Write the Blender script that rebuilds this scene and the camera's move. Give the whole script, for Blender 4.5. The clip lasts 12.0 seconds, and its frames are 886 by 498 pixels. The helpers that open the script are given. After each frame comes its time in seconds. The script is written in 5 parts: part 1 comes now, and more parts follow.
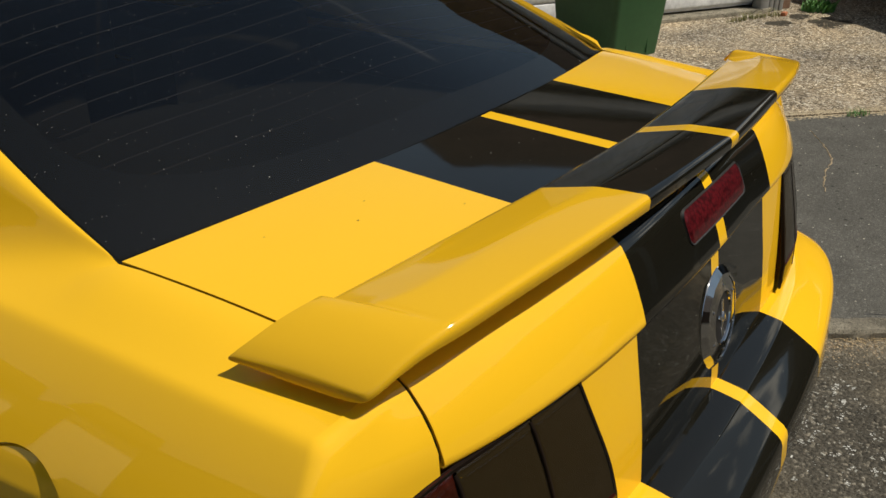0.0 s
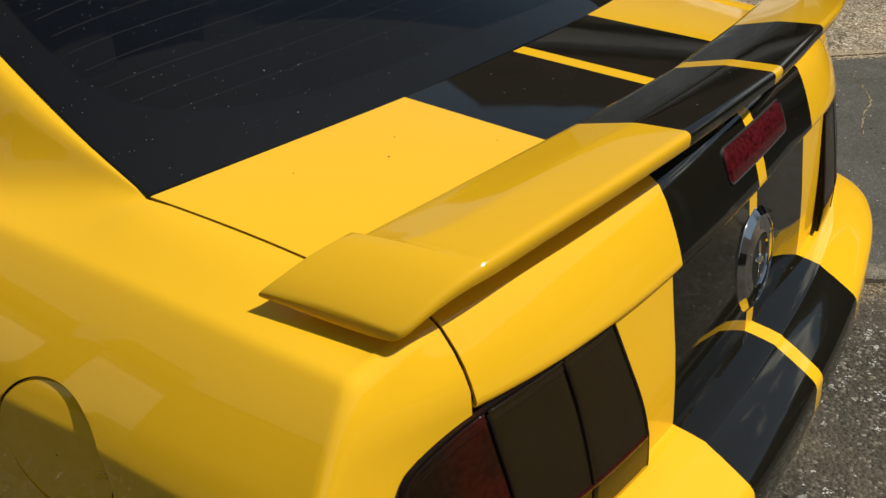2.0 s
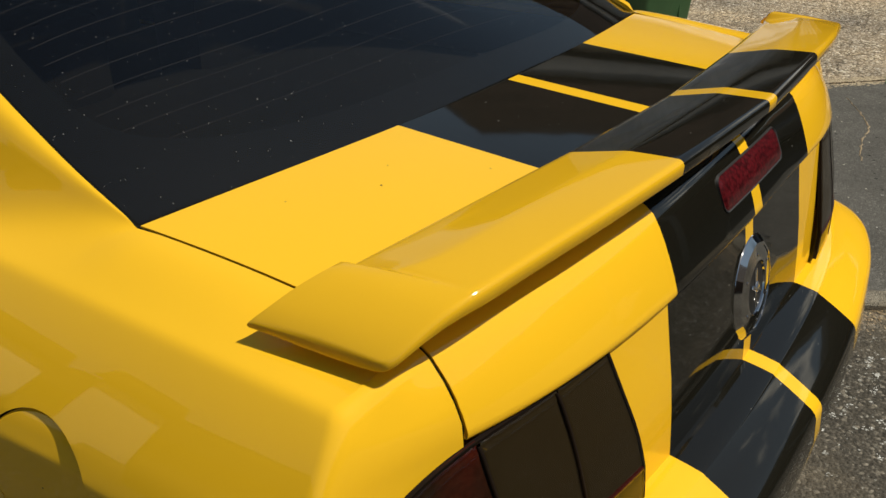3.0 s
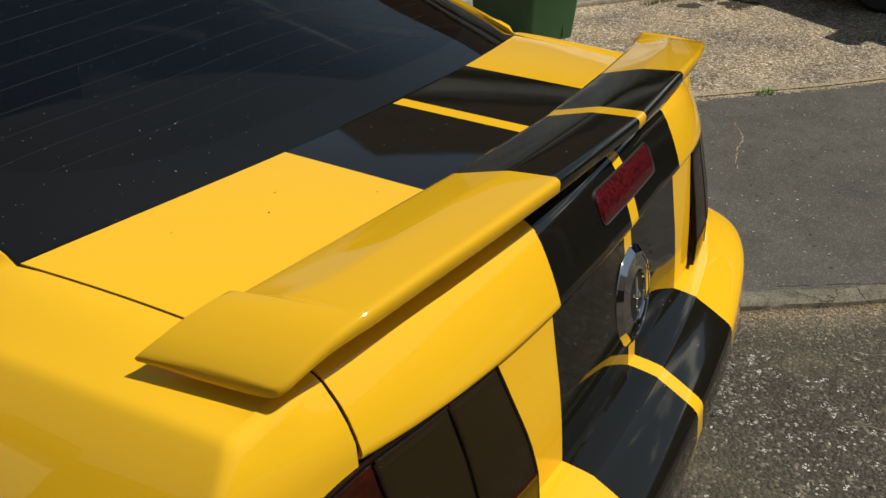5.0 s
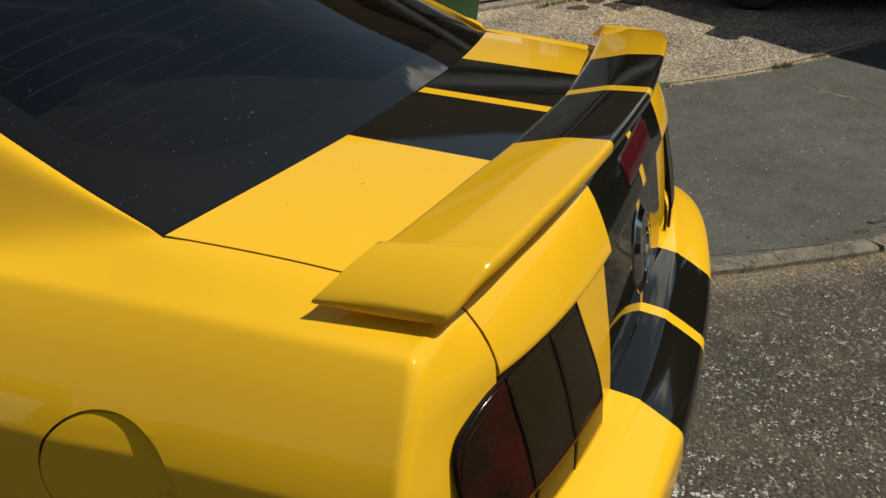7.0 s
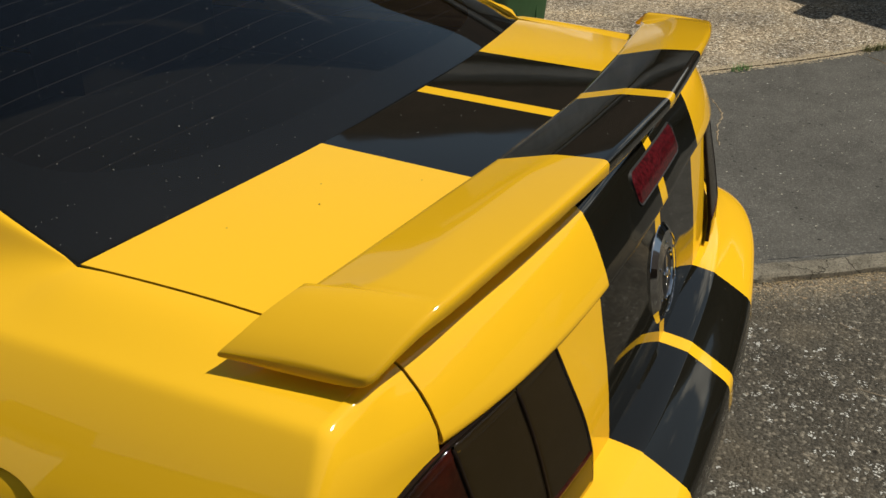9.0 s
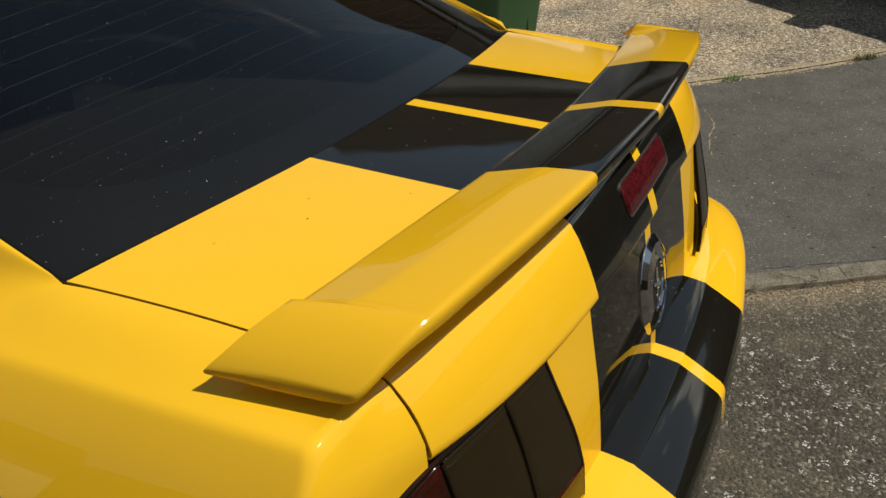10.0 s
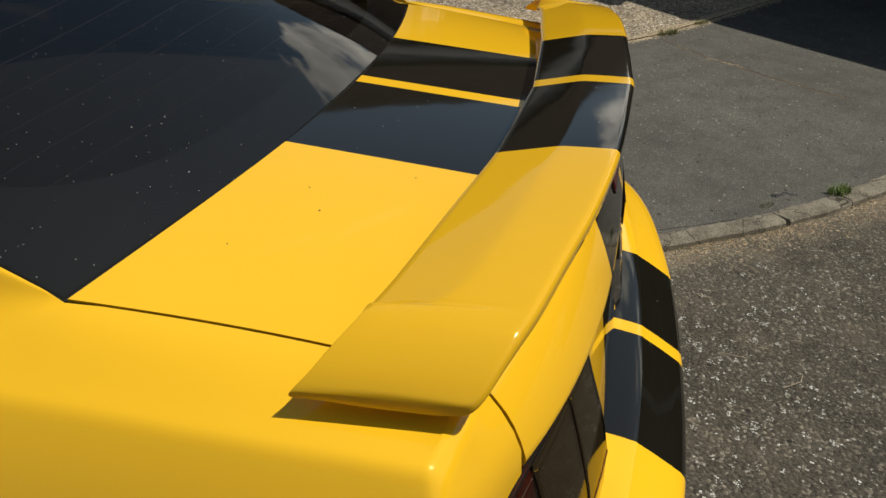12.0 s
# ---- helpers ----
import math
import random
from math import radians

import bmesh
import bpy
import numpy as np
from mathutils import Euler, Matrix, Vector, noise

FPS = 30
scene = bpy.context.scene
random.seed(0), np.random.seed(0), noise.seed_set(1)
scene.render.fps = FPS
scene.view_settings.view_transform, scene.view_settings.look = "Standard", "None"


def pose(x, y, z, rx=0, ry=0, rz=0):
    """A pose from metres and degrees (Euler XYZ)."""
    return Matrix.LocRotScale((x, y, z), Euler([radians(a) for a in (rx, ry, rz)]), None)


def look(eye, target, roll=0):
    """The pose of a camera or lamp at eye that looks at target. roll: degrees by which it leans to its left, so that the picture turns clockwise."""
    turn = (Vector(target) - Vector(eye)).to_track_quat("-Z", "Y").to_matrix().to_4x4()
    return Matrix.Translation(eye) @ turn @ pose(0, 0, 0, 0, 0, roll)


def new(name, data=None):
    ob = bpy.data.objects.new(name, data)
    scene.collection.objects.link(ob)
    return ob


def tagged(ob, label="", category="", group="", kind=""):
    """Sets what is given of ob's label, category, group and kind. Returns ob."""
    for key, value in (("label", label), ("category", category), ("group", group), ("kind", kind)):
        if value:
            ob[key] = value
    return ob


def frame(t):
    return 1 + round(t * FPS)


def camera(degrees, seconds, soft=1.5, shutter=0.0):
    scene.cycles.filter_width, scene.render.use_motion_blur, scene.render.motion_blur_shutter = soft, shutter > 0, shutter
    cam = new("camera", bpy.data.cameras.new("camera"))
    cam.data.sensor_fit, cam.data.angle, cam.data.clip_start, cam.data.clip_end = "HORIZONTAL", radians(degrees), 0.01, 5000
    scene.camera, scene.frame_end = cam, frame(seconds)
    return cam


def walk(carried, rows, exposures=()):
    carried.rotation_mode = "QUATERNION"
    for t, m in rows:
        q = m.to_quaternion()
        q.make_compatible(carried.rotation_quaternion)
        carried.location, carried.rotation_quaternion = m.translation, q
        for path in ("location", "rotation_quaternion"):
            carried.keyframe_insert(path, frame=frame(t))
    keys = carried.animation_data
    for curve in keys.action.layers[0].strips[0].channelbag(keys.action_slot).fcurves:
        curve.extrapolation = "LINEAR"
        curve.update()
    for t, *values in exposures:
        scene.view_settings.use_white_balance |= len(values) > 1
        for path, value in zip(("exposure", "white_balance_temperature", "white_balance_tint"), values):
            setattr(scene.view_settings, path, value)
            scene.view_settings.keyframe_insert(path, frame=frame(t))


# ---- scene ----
cam = camera(53.4, 12.0)
PATH = [
    (0, (-1.159, -0.42, 1.467), (0.313, 0.613, 0.592), -0.5),
    (0.5, (-1.158, -0.421, 1.466), (0.294, 0.629, 0.579), -0.8),
    (1, (-1.154, -0.421, 1.465), (0.284, 0.632, 0.559), -0.9),
    (1.5, (-1.157, -0.411, 1.46), (0.254, 0.636, 0.504), -0.8),
    (2, (-1.151, -0.405, 1.452), (0.238, 0.641, 0.464), -1.0),
    (2.5, (-1.144, -0.408, 1.456), (0.248, 0.658, 0.493), -1.3),
    (2.7, (-1.141, -0.408, 1.45), (0.258, 0.665, 0.506), -1.3),
    (4.5, (-1.136, -0.424, 1.463), (0.351, 0.552, 0.549), -0.8),
    (5, (-1.147, -0.432, 1.465), (0.402, 0.457, 0.564), -0.3),
    (5.5, (-1.22, -0.382, 1.469), (0.405, 0.37, 0.577), 0.2),
    (6, (-1.351, -0.299, 1.467), (0.317, 0.339, 0.566), 0.3),
    (6.5, (-1.425, -0.269, 1.478), (0.26, 0.347, 0.593), -0.0),
    (7, (-1.407, -0.283, 1.478), (0.263, 0.372, 0.595), -0.1),
    (7.2, (-1.368, -0.293, 1.475), (0.289, 0.399, 0.595), -0.2),
    (8.8, (-1.2, -0.344, 1.47), (0.366, 0.47, 0.53), -0.9),
    (9, (-1.201, -0.348, 1.471), (0.37, 0.468, 0.54), -1.3),
    (9.5, (-1.2, -0.35, 1.471), (0.377, 0.47, 0.554), -1.6),
    (10, (-1.194, -0.353, 1.472), (0.393, 0.458, 0.563), -1.6),
    (10.5, (-1.163, -0.355, 1.46), (0.418, 0.445, 0.532), -1.4),
    (11, (-1.147, -0.338, 1.456), (0.417, 0.473, 0.51), -0.4),
    (11.5, (-1.177, -0.237, 1.438), (0.425, 0.474, 0.474), 1.3),
    (12, (-1.217, -0.085, 1.45), (0.503, 0.276, 0.496), 2.6),
]
walk(cam, [(t, look(eye, target, roll)) for t, eye, target, roll in PATH],
     exposures=[(0, 0.0, 6620, 7.5), (2.7, 0.02, 6620, 7.5), (4.5, -0.01, 6620, 7.5), (5.5, -0.03, 6620, 7.5), (6.0, -0.05, 6620, 7.5), (6.5, -0.16, 6620, 7.5), (7.0, -0.07, 6620, 7.5), (8.8, -0.01, 6620, 7.5), (12, 0.0, 6620, 7.5)])

# ---- world, sun and exposure ----
SUN_TO = Vector((-0.225, 0.495, -0.84)).normalized()      # the way the sunlight travels
world = bpy.data.worlds.new("sky")
scene.world = world
world.use_nodes = True
wn, wl = world.node_tree.nodes, world.node_tree.links
wn.clear()
w_out = wn.new("ShaderNodeOutputWorld")
w_bg = wn.new("ShaderNodeBackground")
w_sky = wn.new("ShaderNodeTexSky")
w_sky.sky_type = 'NISHITA'
w_sky.sun_disc = False
w_sky.sun_elevation = math.asin(-SUN_TO.z)
w_sky.sun_rotation = math.atan2(-SUN_TO.x, -SUN_TO.y)
w_sky.air_density, w_sky.dust_density, w_sky.ozone_density = 1.0, 0.6, 1.0
w_tc = wn.new("ShaderNodeTexCoord")
w_map = wn.new("ShaderNodeMapping")
w_map.inputs["Scale"].default_value = (1.0, 1.0, 1.7)
w_map.inputs["Location"].default_value = (0.35, 0.1, 0.0)
w_noise = wn.new("ShaderNodeTexNoise")
w_noise.inputs["Scale"].default_value = 9.0
w_noise.inputs["Detail"].default_value = 9.0
w_noise.inputs["Roughness"].default_value = 0.58
w_ramp = wn.new("ShaderNodeValToRGB")
w_ramp.color_ramp.elements[0].position = 0.695
w_ramp.color_ramp.elements[1].position = 0.775
w_mix = wn.new("ShaderNodeMix")
w_mix.data_type = 'RGBA'
w_puff = wn.new("ShaderNodeTexNoise")
w_puff.inputs["Scale"].default_value = 14.0
w_puff.inputs["Detail"].default_value = 7.0
w_shade = wn.new("ShaderNodeValToRGB")
w_shade.color_ramp.elements[0].position = 0.38
w_shade.color_ramp.elements[0].color = (6.5, 6.8, 7.6, 1)
w_shade.color_ramp.elements[1].position = 0.66
w_shade.color_ramp.elements[1].color = (17.0, 17.3, 18.0, 1)
wl.new(w_tc.outputs["Generated"], w_puff.inputs["Vector"])
wl.new(w_puff.outputs["Fac"], w_shade.inputs["Fac"])
wl.new(w_shade.outputs["Color"], w_mix.inputs["B"])
wl.new(w_tc.outputs["Generated"], w_map.inputs["Vector"])
wl.new(w_map.outputs["Vector"], w_noise.inputs["Vector"])
w_sum = wn.new("ShaderNodeMath")
w_most = wn.new("ShaderNodeMath")
w_most.operation = 'MAXIMUM'
for slot, middle, wide, thick in ((0, (0.945, -0.07, 0.315), 13.5, 0.33), (1, (0.86, -0.42, 0.35), 12.0, 0.22)):
    w_dot = wn.new("ShaderNodeVectorMath")
    w_dot.operation = 'DOT_PRODUCT'
    w_dot.inputs[1].default_value = Vector(middle).normalized()
    w_bank = wn.new("ShaderNodeMapRange")
    w_bank.interpolation_type = 'SMOOTHSTEP'
    w_bank.inputs["From Min"].default_value = math.cos(radians(wide))
    w_bank.inputs["From Max"].default_value = math.cos(radians(4))
    w_bank.inputs["To Min"].default_value = -0.12
    w_bank.inputs["To Max"].default_value = thick
    wl.new(w_tc.outputs["Generated"], w_dot.inputs[0])
    wl.new(w_dot.outputs["Value"], w_bank.inputs["Value"])
    wl.new(w_bank.outputs["Result"], w_most.inputs[slot])
wl.new(w_noise.outputs["Fac"], w_sum.inputs[0])
wl.new(w_most.outputs["Value"], w_sum.inputs[1])
wl.new(w_sum.outputs["Value"], w_ramp.inputs["Fac"])
wl.new(w_ramp.outputs["Color"], w_mix.inputs["Factor"])
w_haze = wn.new("ShaderNodeMix")
w_haze.data_type = 'RGBA'
w_haze.blend_type = 'MULTIPLY'
w_haze.inputs["Factor"].default_value = 1.0
w_haze.inputs["B"].default_value = (1.06, 1.0, 0.86, 1)
wl.new(w_mix.outputs["Result"], w_haze.inputs["A"])
wl.new(w_haze.outputs["Result"], w_bg.inputs["Color"])
# thin streaks of high cloud, drawn out along one direction of the sky
WISP_AT = Vector((0.80, 0.235, 0.55)).normalized()
WISP_ALONG = Vector((0.522, -0.567, -0.637)).normalized()
w_lay = wn.new("ShaderNodeCombineXYZ")
for axis, stretch, slot in ((WISP_ALONG, 5.0, "X"), (WISP_AT.cross(WISP_ALONG), 30.0, "Y")):
    w_axis = wn.new("ShaderNodeVectorMath")
    w_axis.operation = 'DOT_PRODUCT'
    w_axis.inputs[1].default_value = axis * stretch
    wl.new(w_tc.outputs["Generated"], w_axis.inputs[0])
    wl.new(w_axis.outputs["Value"], w_lay.inputs[slot])
w_thin = wn.new("ShaderNodeTexNoise")
w_thin.inputs["Scale"].default_value = 1.0
w_thin.inputs["Detail"].default_value = 6.0
w_thin_ramp = wn.new("ShaderNodeValToRGB")
w_thin_ramp.color_ramp.elements[0].position = 0.62
w_thin_ramp.color_ramp.elements[1].position = 0.95
w_thin_ramp.color_ramp.elements[1].color = (0.36, 0.36, 0.36, 1)
w_veil = wn.new("ShaderNodeMix")
w_veil.data_type = 'RGBA'
w_veil.inputs["B"].default_value = (20.0, 20.3, 21.0, 1)
wl.new(w_lay.outputs["Vector"], w_thin.inputs["Vector"])
w_near = wn.new("ShaderNodeVectorMath")
w_near.operation = 'DOT_PRODUCT'
w_near.inputs[1].default_value = WISP_AT
w_patch = wn.new("ShaderNodeMapRange")
w_patch.interpolation_type = 'SMOOTHSTEP'
w_patch.inputs["From Min"].default_value = math.cos(radians(9))
w_patch.inputs["From Max"].default_value = math.cos(radians(2))
w_patch.inputs["To Min"].default_value = -0.4
w_patch.inputs["To Max"].default_value = 0.13
w_both = wn.new("ShaderNodeMath")
wl.new(w_tc.outputs["Generated"], w_near.inputs[0])
wl.new(w_near.outputs["Value"], w_patch.inputs["Value"])
wl.new(w_thin.outputs["Fac"], w_both.inputs[0])
wl.new(w_patch.outputs["Result"], w_both.inputs[1])
wl.new(w_both.outputs["Value"], w_thin_ramp.inputs["Fac"])
wl.new(w_thin_ramp.outputs["Color"], w_veil.inputs["Factor"])
wl.new(w_sky.outputs["Color"], w_veil.inputs["A"])
wl.new(w_veil.outputs["Result"], w_mix.inputs["A"])
w_bg.inputs["Strength"].default_value = 0.080
wl.new(w_bg.outputs["Background"], w_out.inputs["Surface"])

sun_data = bpy.data.lights.new("sun", 'SUN')
sun_data.energy = 4.15
sun_data.angle = radians(0.53)
sun_data.color = (1.0, 0.94, 0.85)
sun = new("sun", sun_data)
sun.rotation_mode = 'QUATERNION'
sun.rotation_quaternion = SUN_TO.to_track_quat("-Z", "Y")


# ---- materials ----
def make_material(name):
    m = bpy.data.materials.new(name)
    m.use_nodes = True
    nt = m.node_tree
    return m, nt.nodes, nt.links, nt.nodes["Principled BSDF"]


def coords(nodes, links, scale=1.0):
    tc = nodes.new("ShaderNodeTexCoord")
    mp = nodes.new("ShaderNodeMapping")
    mp.inputs["Scale"].default_value = (scale, scale, scale) if not isinstance(scale, tuple) else scale
    links.new(tc.outputs["Object"], mp.inputs["Vector"])
    return mp.outputs["Vector"]


def noise_node(nodes, links, vec, scale, detail=4.0, rough=0.55):
    n = nodes.new("ShaderNodeTexNoise")
    n.inputs["Scale"].default_value = scale
    n.inputs["Detail"].default_value = detail
    n.inputs["Roughness"].default_value = rough
    links.new(vec, n.inputs["Vector"])
    return n.outputs["Fac"]


def ramp_node(nodes, links, fac, stops):
    r = nodes.new("ShaderNodeValToRGB")
    el = r.color_ramp.elements
    while len(el) < len(stops):
        el.new(0.5)
    for e, (p, c) in zip(el, stops):
        e.position = p
        e.color = (*c, 1.0) if isinstance(c, tuple) else (c, c, c, 1.0)
    links.new(fac, r.inputs["Fac"])
    return r.outputs["Color"]


def mix_node(nodes, links, fac, a, b, blend='MIX'):
    m = nodes.new("ShaderNodeMix")
    m.data_type = 'RGBA'
    m.blend_type = blend
    for key, v in (("Factor", fac), ("A", a), ("B", b)):
        if isinstance(v, bpy.types.NodeSocket):
            links.new(v, m.inputs[key])
        elif key == "Factor":
            m.inputs[key].default_value = v
        else:
            m.inputs[key].default_value = (*v, 1.0)
    return m.outputs["Result"]


def math_node(nodes, links, op, a, b=0.0, clamp=False):
    m = nodes.new("ShaderNodeMath")
    m.operation = op
    m.use_clamp = clamp
    for n, v in enumerate((a, b)):
        if isinstance(v, bpy.types.NodeSocket):
            links.new(v, m.inputs[n])
        else:
            m.inputs[n].default_value = v
    return m.outputs["Value"]


def bump_node(nodes, links, height, strength, distance=0.01):
    b = nodes.new("ShaderNodeBump")
    b.inputs["Strength"].default_value = strength
    b.inputs["Distance"].default_value = distance
    links.new(height, b.inputs["Height"])
    return b.outputs["Normal"]


def specks(nodes, links, vec, cell, size, share):
    """A sparse scatter of small dots: 1 inside a dot."""
    v = nodes.new("ShaderNodeTexVoronoi")
    v.inputs["Scale"].default_value = cell
    links.new(vec, v.inputs["Vector"])
    near = math_node(nodes, links, 'LESS_THAN', v.outputs["Distance"], size)
    sep = nodes.new("ShaderNodeSeparateColor")
    links.new(v.outputs["Color"], sep.inputs["Color"])
    pick = math_node(nodes, links, 'LESS_THAN', sep.outputs["Red"], share)
    return math_node(nodes, links, 'MULTIPLY', near, pick)


YELLOW = (0.86, 0.486, 0.017)
DULL_YELLOW = (0.73, 0.411, 0.013)
STRIPE_HALF, LINE_HALF, LINE_MID = 0.276, 0.0165, 0.006


def paint(name, striped, hue=YELLOW):
    m, nodes, links, p = make_material(name)
    vec = coords(nodes, links)
    tone = noise_node(nodes, links, vec, 3.0, 3.0)
    yellow = mix_node(nodes, links, tone, tuple(c * 0.97 for c in hue), tuple(min(1, c * 1.03) for c in hue))
    dirt = specks(nodes, links, vec, 26.0, 0.028, 0.03)
    yellow = mix_node(nodes, links, dirt, yellow, (0.12, 0.07, 0.02))
    colour = yellow
    rough = 0.34
    if striped:
        sep = nodes.new("ShaderNodeSeparateXYZ")
        links.new(vec, sep.inputs["Vector"])
        skew = math_node(nodes, links, 'MULTIPLY', sep.outputs["Y"], -0.03)      # the stripes run slightly askew on the car
        along = math_node(nodes, links, 'ADD', sep.outputs["X"], skew)
        ax = math_node(nodes, links, 'ABSOLUTE', along)
        line_x = math_node(nodes, links, 'ABSOLUTE', math_node(nodes, links, 'SUBTRACT', along, LINE_MID))
        inside = math_node(nodes, links, 'LESS_THAN', ax, STRIPE_HALF)
        outside = math_node(nodes, links, 'GREATER_THAN', line_x, LINE_HALF)
        black = math_node(nodes, links, 'MULTIPLY', inside, outside)
        dust = specks(nodes, links, vec, 95.0, 0.075, 0.07)
        film = mix_node(nodes, links, dust, (0.0092, 0.0085, 0.0060), (0.40, 0.38, 0.34))
        colour = mix_node(nodes, links, black, yellow, film)
        rough = math_node(nodes, links, 'SUBTRACT', 0.34, math_node(nodes, links, 'MULTIPLY', black, 0.10))
        links.new(rough, p.inputs["Roughness"])
    else:
        p.inputs["Roughness"].default_value = rough
    links.new(colour, p.inputs["Base Color"])
    p.inputs["Specular IOR Level"].default_value = 0.0
    p.inputs["Coat Weight"].default_value = 1.0
    p.inputs["Coat Roughness"].default_value = 0.045 if striped else 0.025
    wave = noise_node(nodes, links, vec, 9.0, 2.0)
    normal = bump_node(nodes, links, wave, 0.02, 0.01)
    links.new(normal, p.inputs["Coat Normal"])
    return m


PAINT = paint("yellow_car_paint", False)
STRIPED = paint("yellow_car_paint_with_black_stripes", True)
SPOILER_PAINT = paint("duller_yellow_paint_with_black_stripes", True, DULL_YELLOW)


def plain(name, colour, rough=0.5, metal=0.0, grain=30.0, vary=0.15, bump=0.0, coat=0.0, spec=0.5):
    m, nodes, links, p = make_material(name)
    vec = coords(nodes, links)
    big = noise_node(nodes, links, vec, grain * 0.12, 3.0)
    small = noise_node(nodes, links, vec, grain, 5.0)
    both = math_node(nodes, links, 'ADD', math_node(nodes, links, 'MULTIPLY', big, 0.5), math_node(nodes, links, 'MULTIPLY', small, 0.5))
    lo, hi = tuple(c * (1 - vary) for c in colour), tuple(min(1.0, c * (1 + vary)) for c in colour)
    links.new(ramp_node(nodes, links, both, [(0.3, lo), (0.7, hi)]), p.inputs["Base Color"])
    p.inputs["Roughness"].default_value = rough
    p.inputs["Metallic"].default_value = metal
    p.inputs["Coat Weight"].default_value = coat
    p.inputs["Coat Roughness"].default_value = 0.03
    p.inputs["Specular IOR Level"].default_value = spec
    if bump:
        links.new(bump_node(nodes, links, small, bump, 0.01), p.inputs["Normal"])
    return m


GAP = plain("dark_gap", (0.003, 0.003, 0.003), 0.9, vary=0.1, spec=0.05)
RUBBER = plain("black_rubber", (0.012, 0.012, 0.012), 0.6, vary=0.3)
TRIM = plain("black_plastic", (0.01, 0.01, 0.01), 0.45, vary=0.2)
DARK = plain("dark_cabin", (0.013, 0.012, 0.009), 0.8, vary=0.2, spec=0.05)
CHROME = plain("chrome", (0.8, 0.8, 0.8), 0.06, 1.0, vary=0.02)
OLD_CHROME = plain("worn_chrome", (0.50, 0.50, 0.50), 0.07, 1.0, vary=0.05)
ALLOY = plain("alloy", (0.5, 0.5, 0.5), 0.3, 1.0, vary=0.05)
FRIT = plain("frit_black", (0.0052, 0.0052, 0.0038), 0.5, vary=0.1, spec=0.2)
HEATER = plain("heater_copper", (0.012, 0.0075, 0.005), 0.6, vary=0.1, spec=0.2)


def lens(name, colour, rough=0.12, coat=0.8, deep=(3.4, 1.1, 0.9), cells=0.08):
    m, nodes, links, p = make_material(name)
    vec = coords(nodes, links)
    v = nodes.new("ShaderNodeTexVoronoi")
    v.inputs["Scale"].default_value = 160.0
    links.new(vec, v.inputs["Vector"])
    col = ramp_node(nodes, links, v.outputs["Distance"], [(0.0, tuple(c * (1 + cells) for c in colour)), (0.8, tuple(c * (1 - cells) for c in colour))])
    glow = ramp_node(nodes, links, noise_node(nodes, links, vec, 11.0, 2.0), [(0.40, (0.8, 0.8, 0.8)), (0.68, deep)])
    links.new(mix_node(nodes, links, 1.0, col, glow, 'MULTIPLY'), p.inputs["Base Color"])
    p.inputs["Roughness"].default_value = rough
    p.inputs["Specular IOR Level"].default_value = 0.1
    p.inputs["Coat Weight"].default_value = coat
    p.inputs["Coat Roughness"].default_value = 0.015
    return m


BRAKE_LENS = lens("red_brake_lens", (0.085, 0.005, 0.008), 0.40, 0.3, (0.9, 0.9, 0.9), 0.6)


def glass(name, tint, dusty, ior=1.55, rough=0.0):
    m = bpy.data.materials.new(name)
    m.use_nodes = True
    nodes, links = m.node_tree.nodes, m.node_tree.links
    nodes.clear()
    out = nodes.new("ShaderNodeOutputMaterial")
    clear = nodes.new("ShaderNodeBsdfTransparent")
    clear.inputs["Color"].default_value = (*tint, 1)
    gloss = nodes.new("ShaderNodeBsdfGlossy")
    gloss.inputs["Roughness"].default_value = rough
    fres = nodes.new("ShaderNodeFresnel")
    fres.inputs["IOR"].default_value = ior
    mix = nodes.new("ShaderNodeMixShader")
    links.new(fres.outputs["Fac"], mix.inputs["Fac"])
    links.new(clear.outputs["BSDF"], mix.inputs[1])
    links.new(gloss.outputs["BSDF"], mix.inputs[2])
    last = mix.outputs["Shader"]
    if dusty:
        vec = coords(nodes, links)
        a = specks(nodes, links, vec, 120.0, 0.055, 0.75)
        b = specks(nodes, links, vec, 60.0, 0.050, 0.14)
        dots = math_node(nodes, links, 'MAXIMUM', a, b)
        film = math_node(nodes, links, 'MULTIPLY', noise_node(nodes, links, vec, 4.0, 5.0), 0.004)
        dust = nodes.new("ShaderNodeBsdfDiffuse")
        dust.inputs["Color"].default_value = (0.55, 0.52, 0.47, 1)
        over = nodes.new("ShaderNodeMixShader")
        links.new(math_node(nodes, links, 'MAXIMUM', math_node(nodes, links, 'MULTIPLY', dots, 0.8), film), over.inputs["Fac"])
        links.new(last, over.inputs[1])
        links.new(dust.outputs["BSDF"], over.inputs[2])
        last = over.outputs["Shader"]
    links.new(last, out.inputs["Surface"])
    return m


TAIL_LENS = glass("smoked_red_lens", (0.62, 0.52, 0.36), False, 1.36, 0.06)
LAMP_DARK = plain("dark_lamp_housing", (0.035, 0.028, 0.015), 0.6, grain=60.0, vary=0.12, spec=0.1)
LAMP_RED = lens("red_reflector", (0.032, 0.019, 0.012), 0.35, 0.0, (2.5, 0.7, 0.7), 0.3)
RIB_RED = plain("deep_red_plastic", (0.04, 0.004, 0.003), 0.25, vary=0.2, spec=0.3)
LAMP_FIN = plain("dark_lamp_plastic", (0.010, 0.006, 0.004), 0.6, vary=0.2, spec=0.08)
REAR_GLASS = glass("tinted_dusty_glass", (0.66, 0.66, 0.66), True)


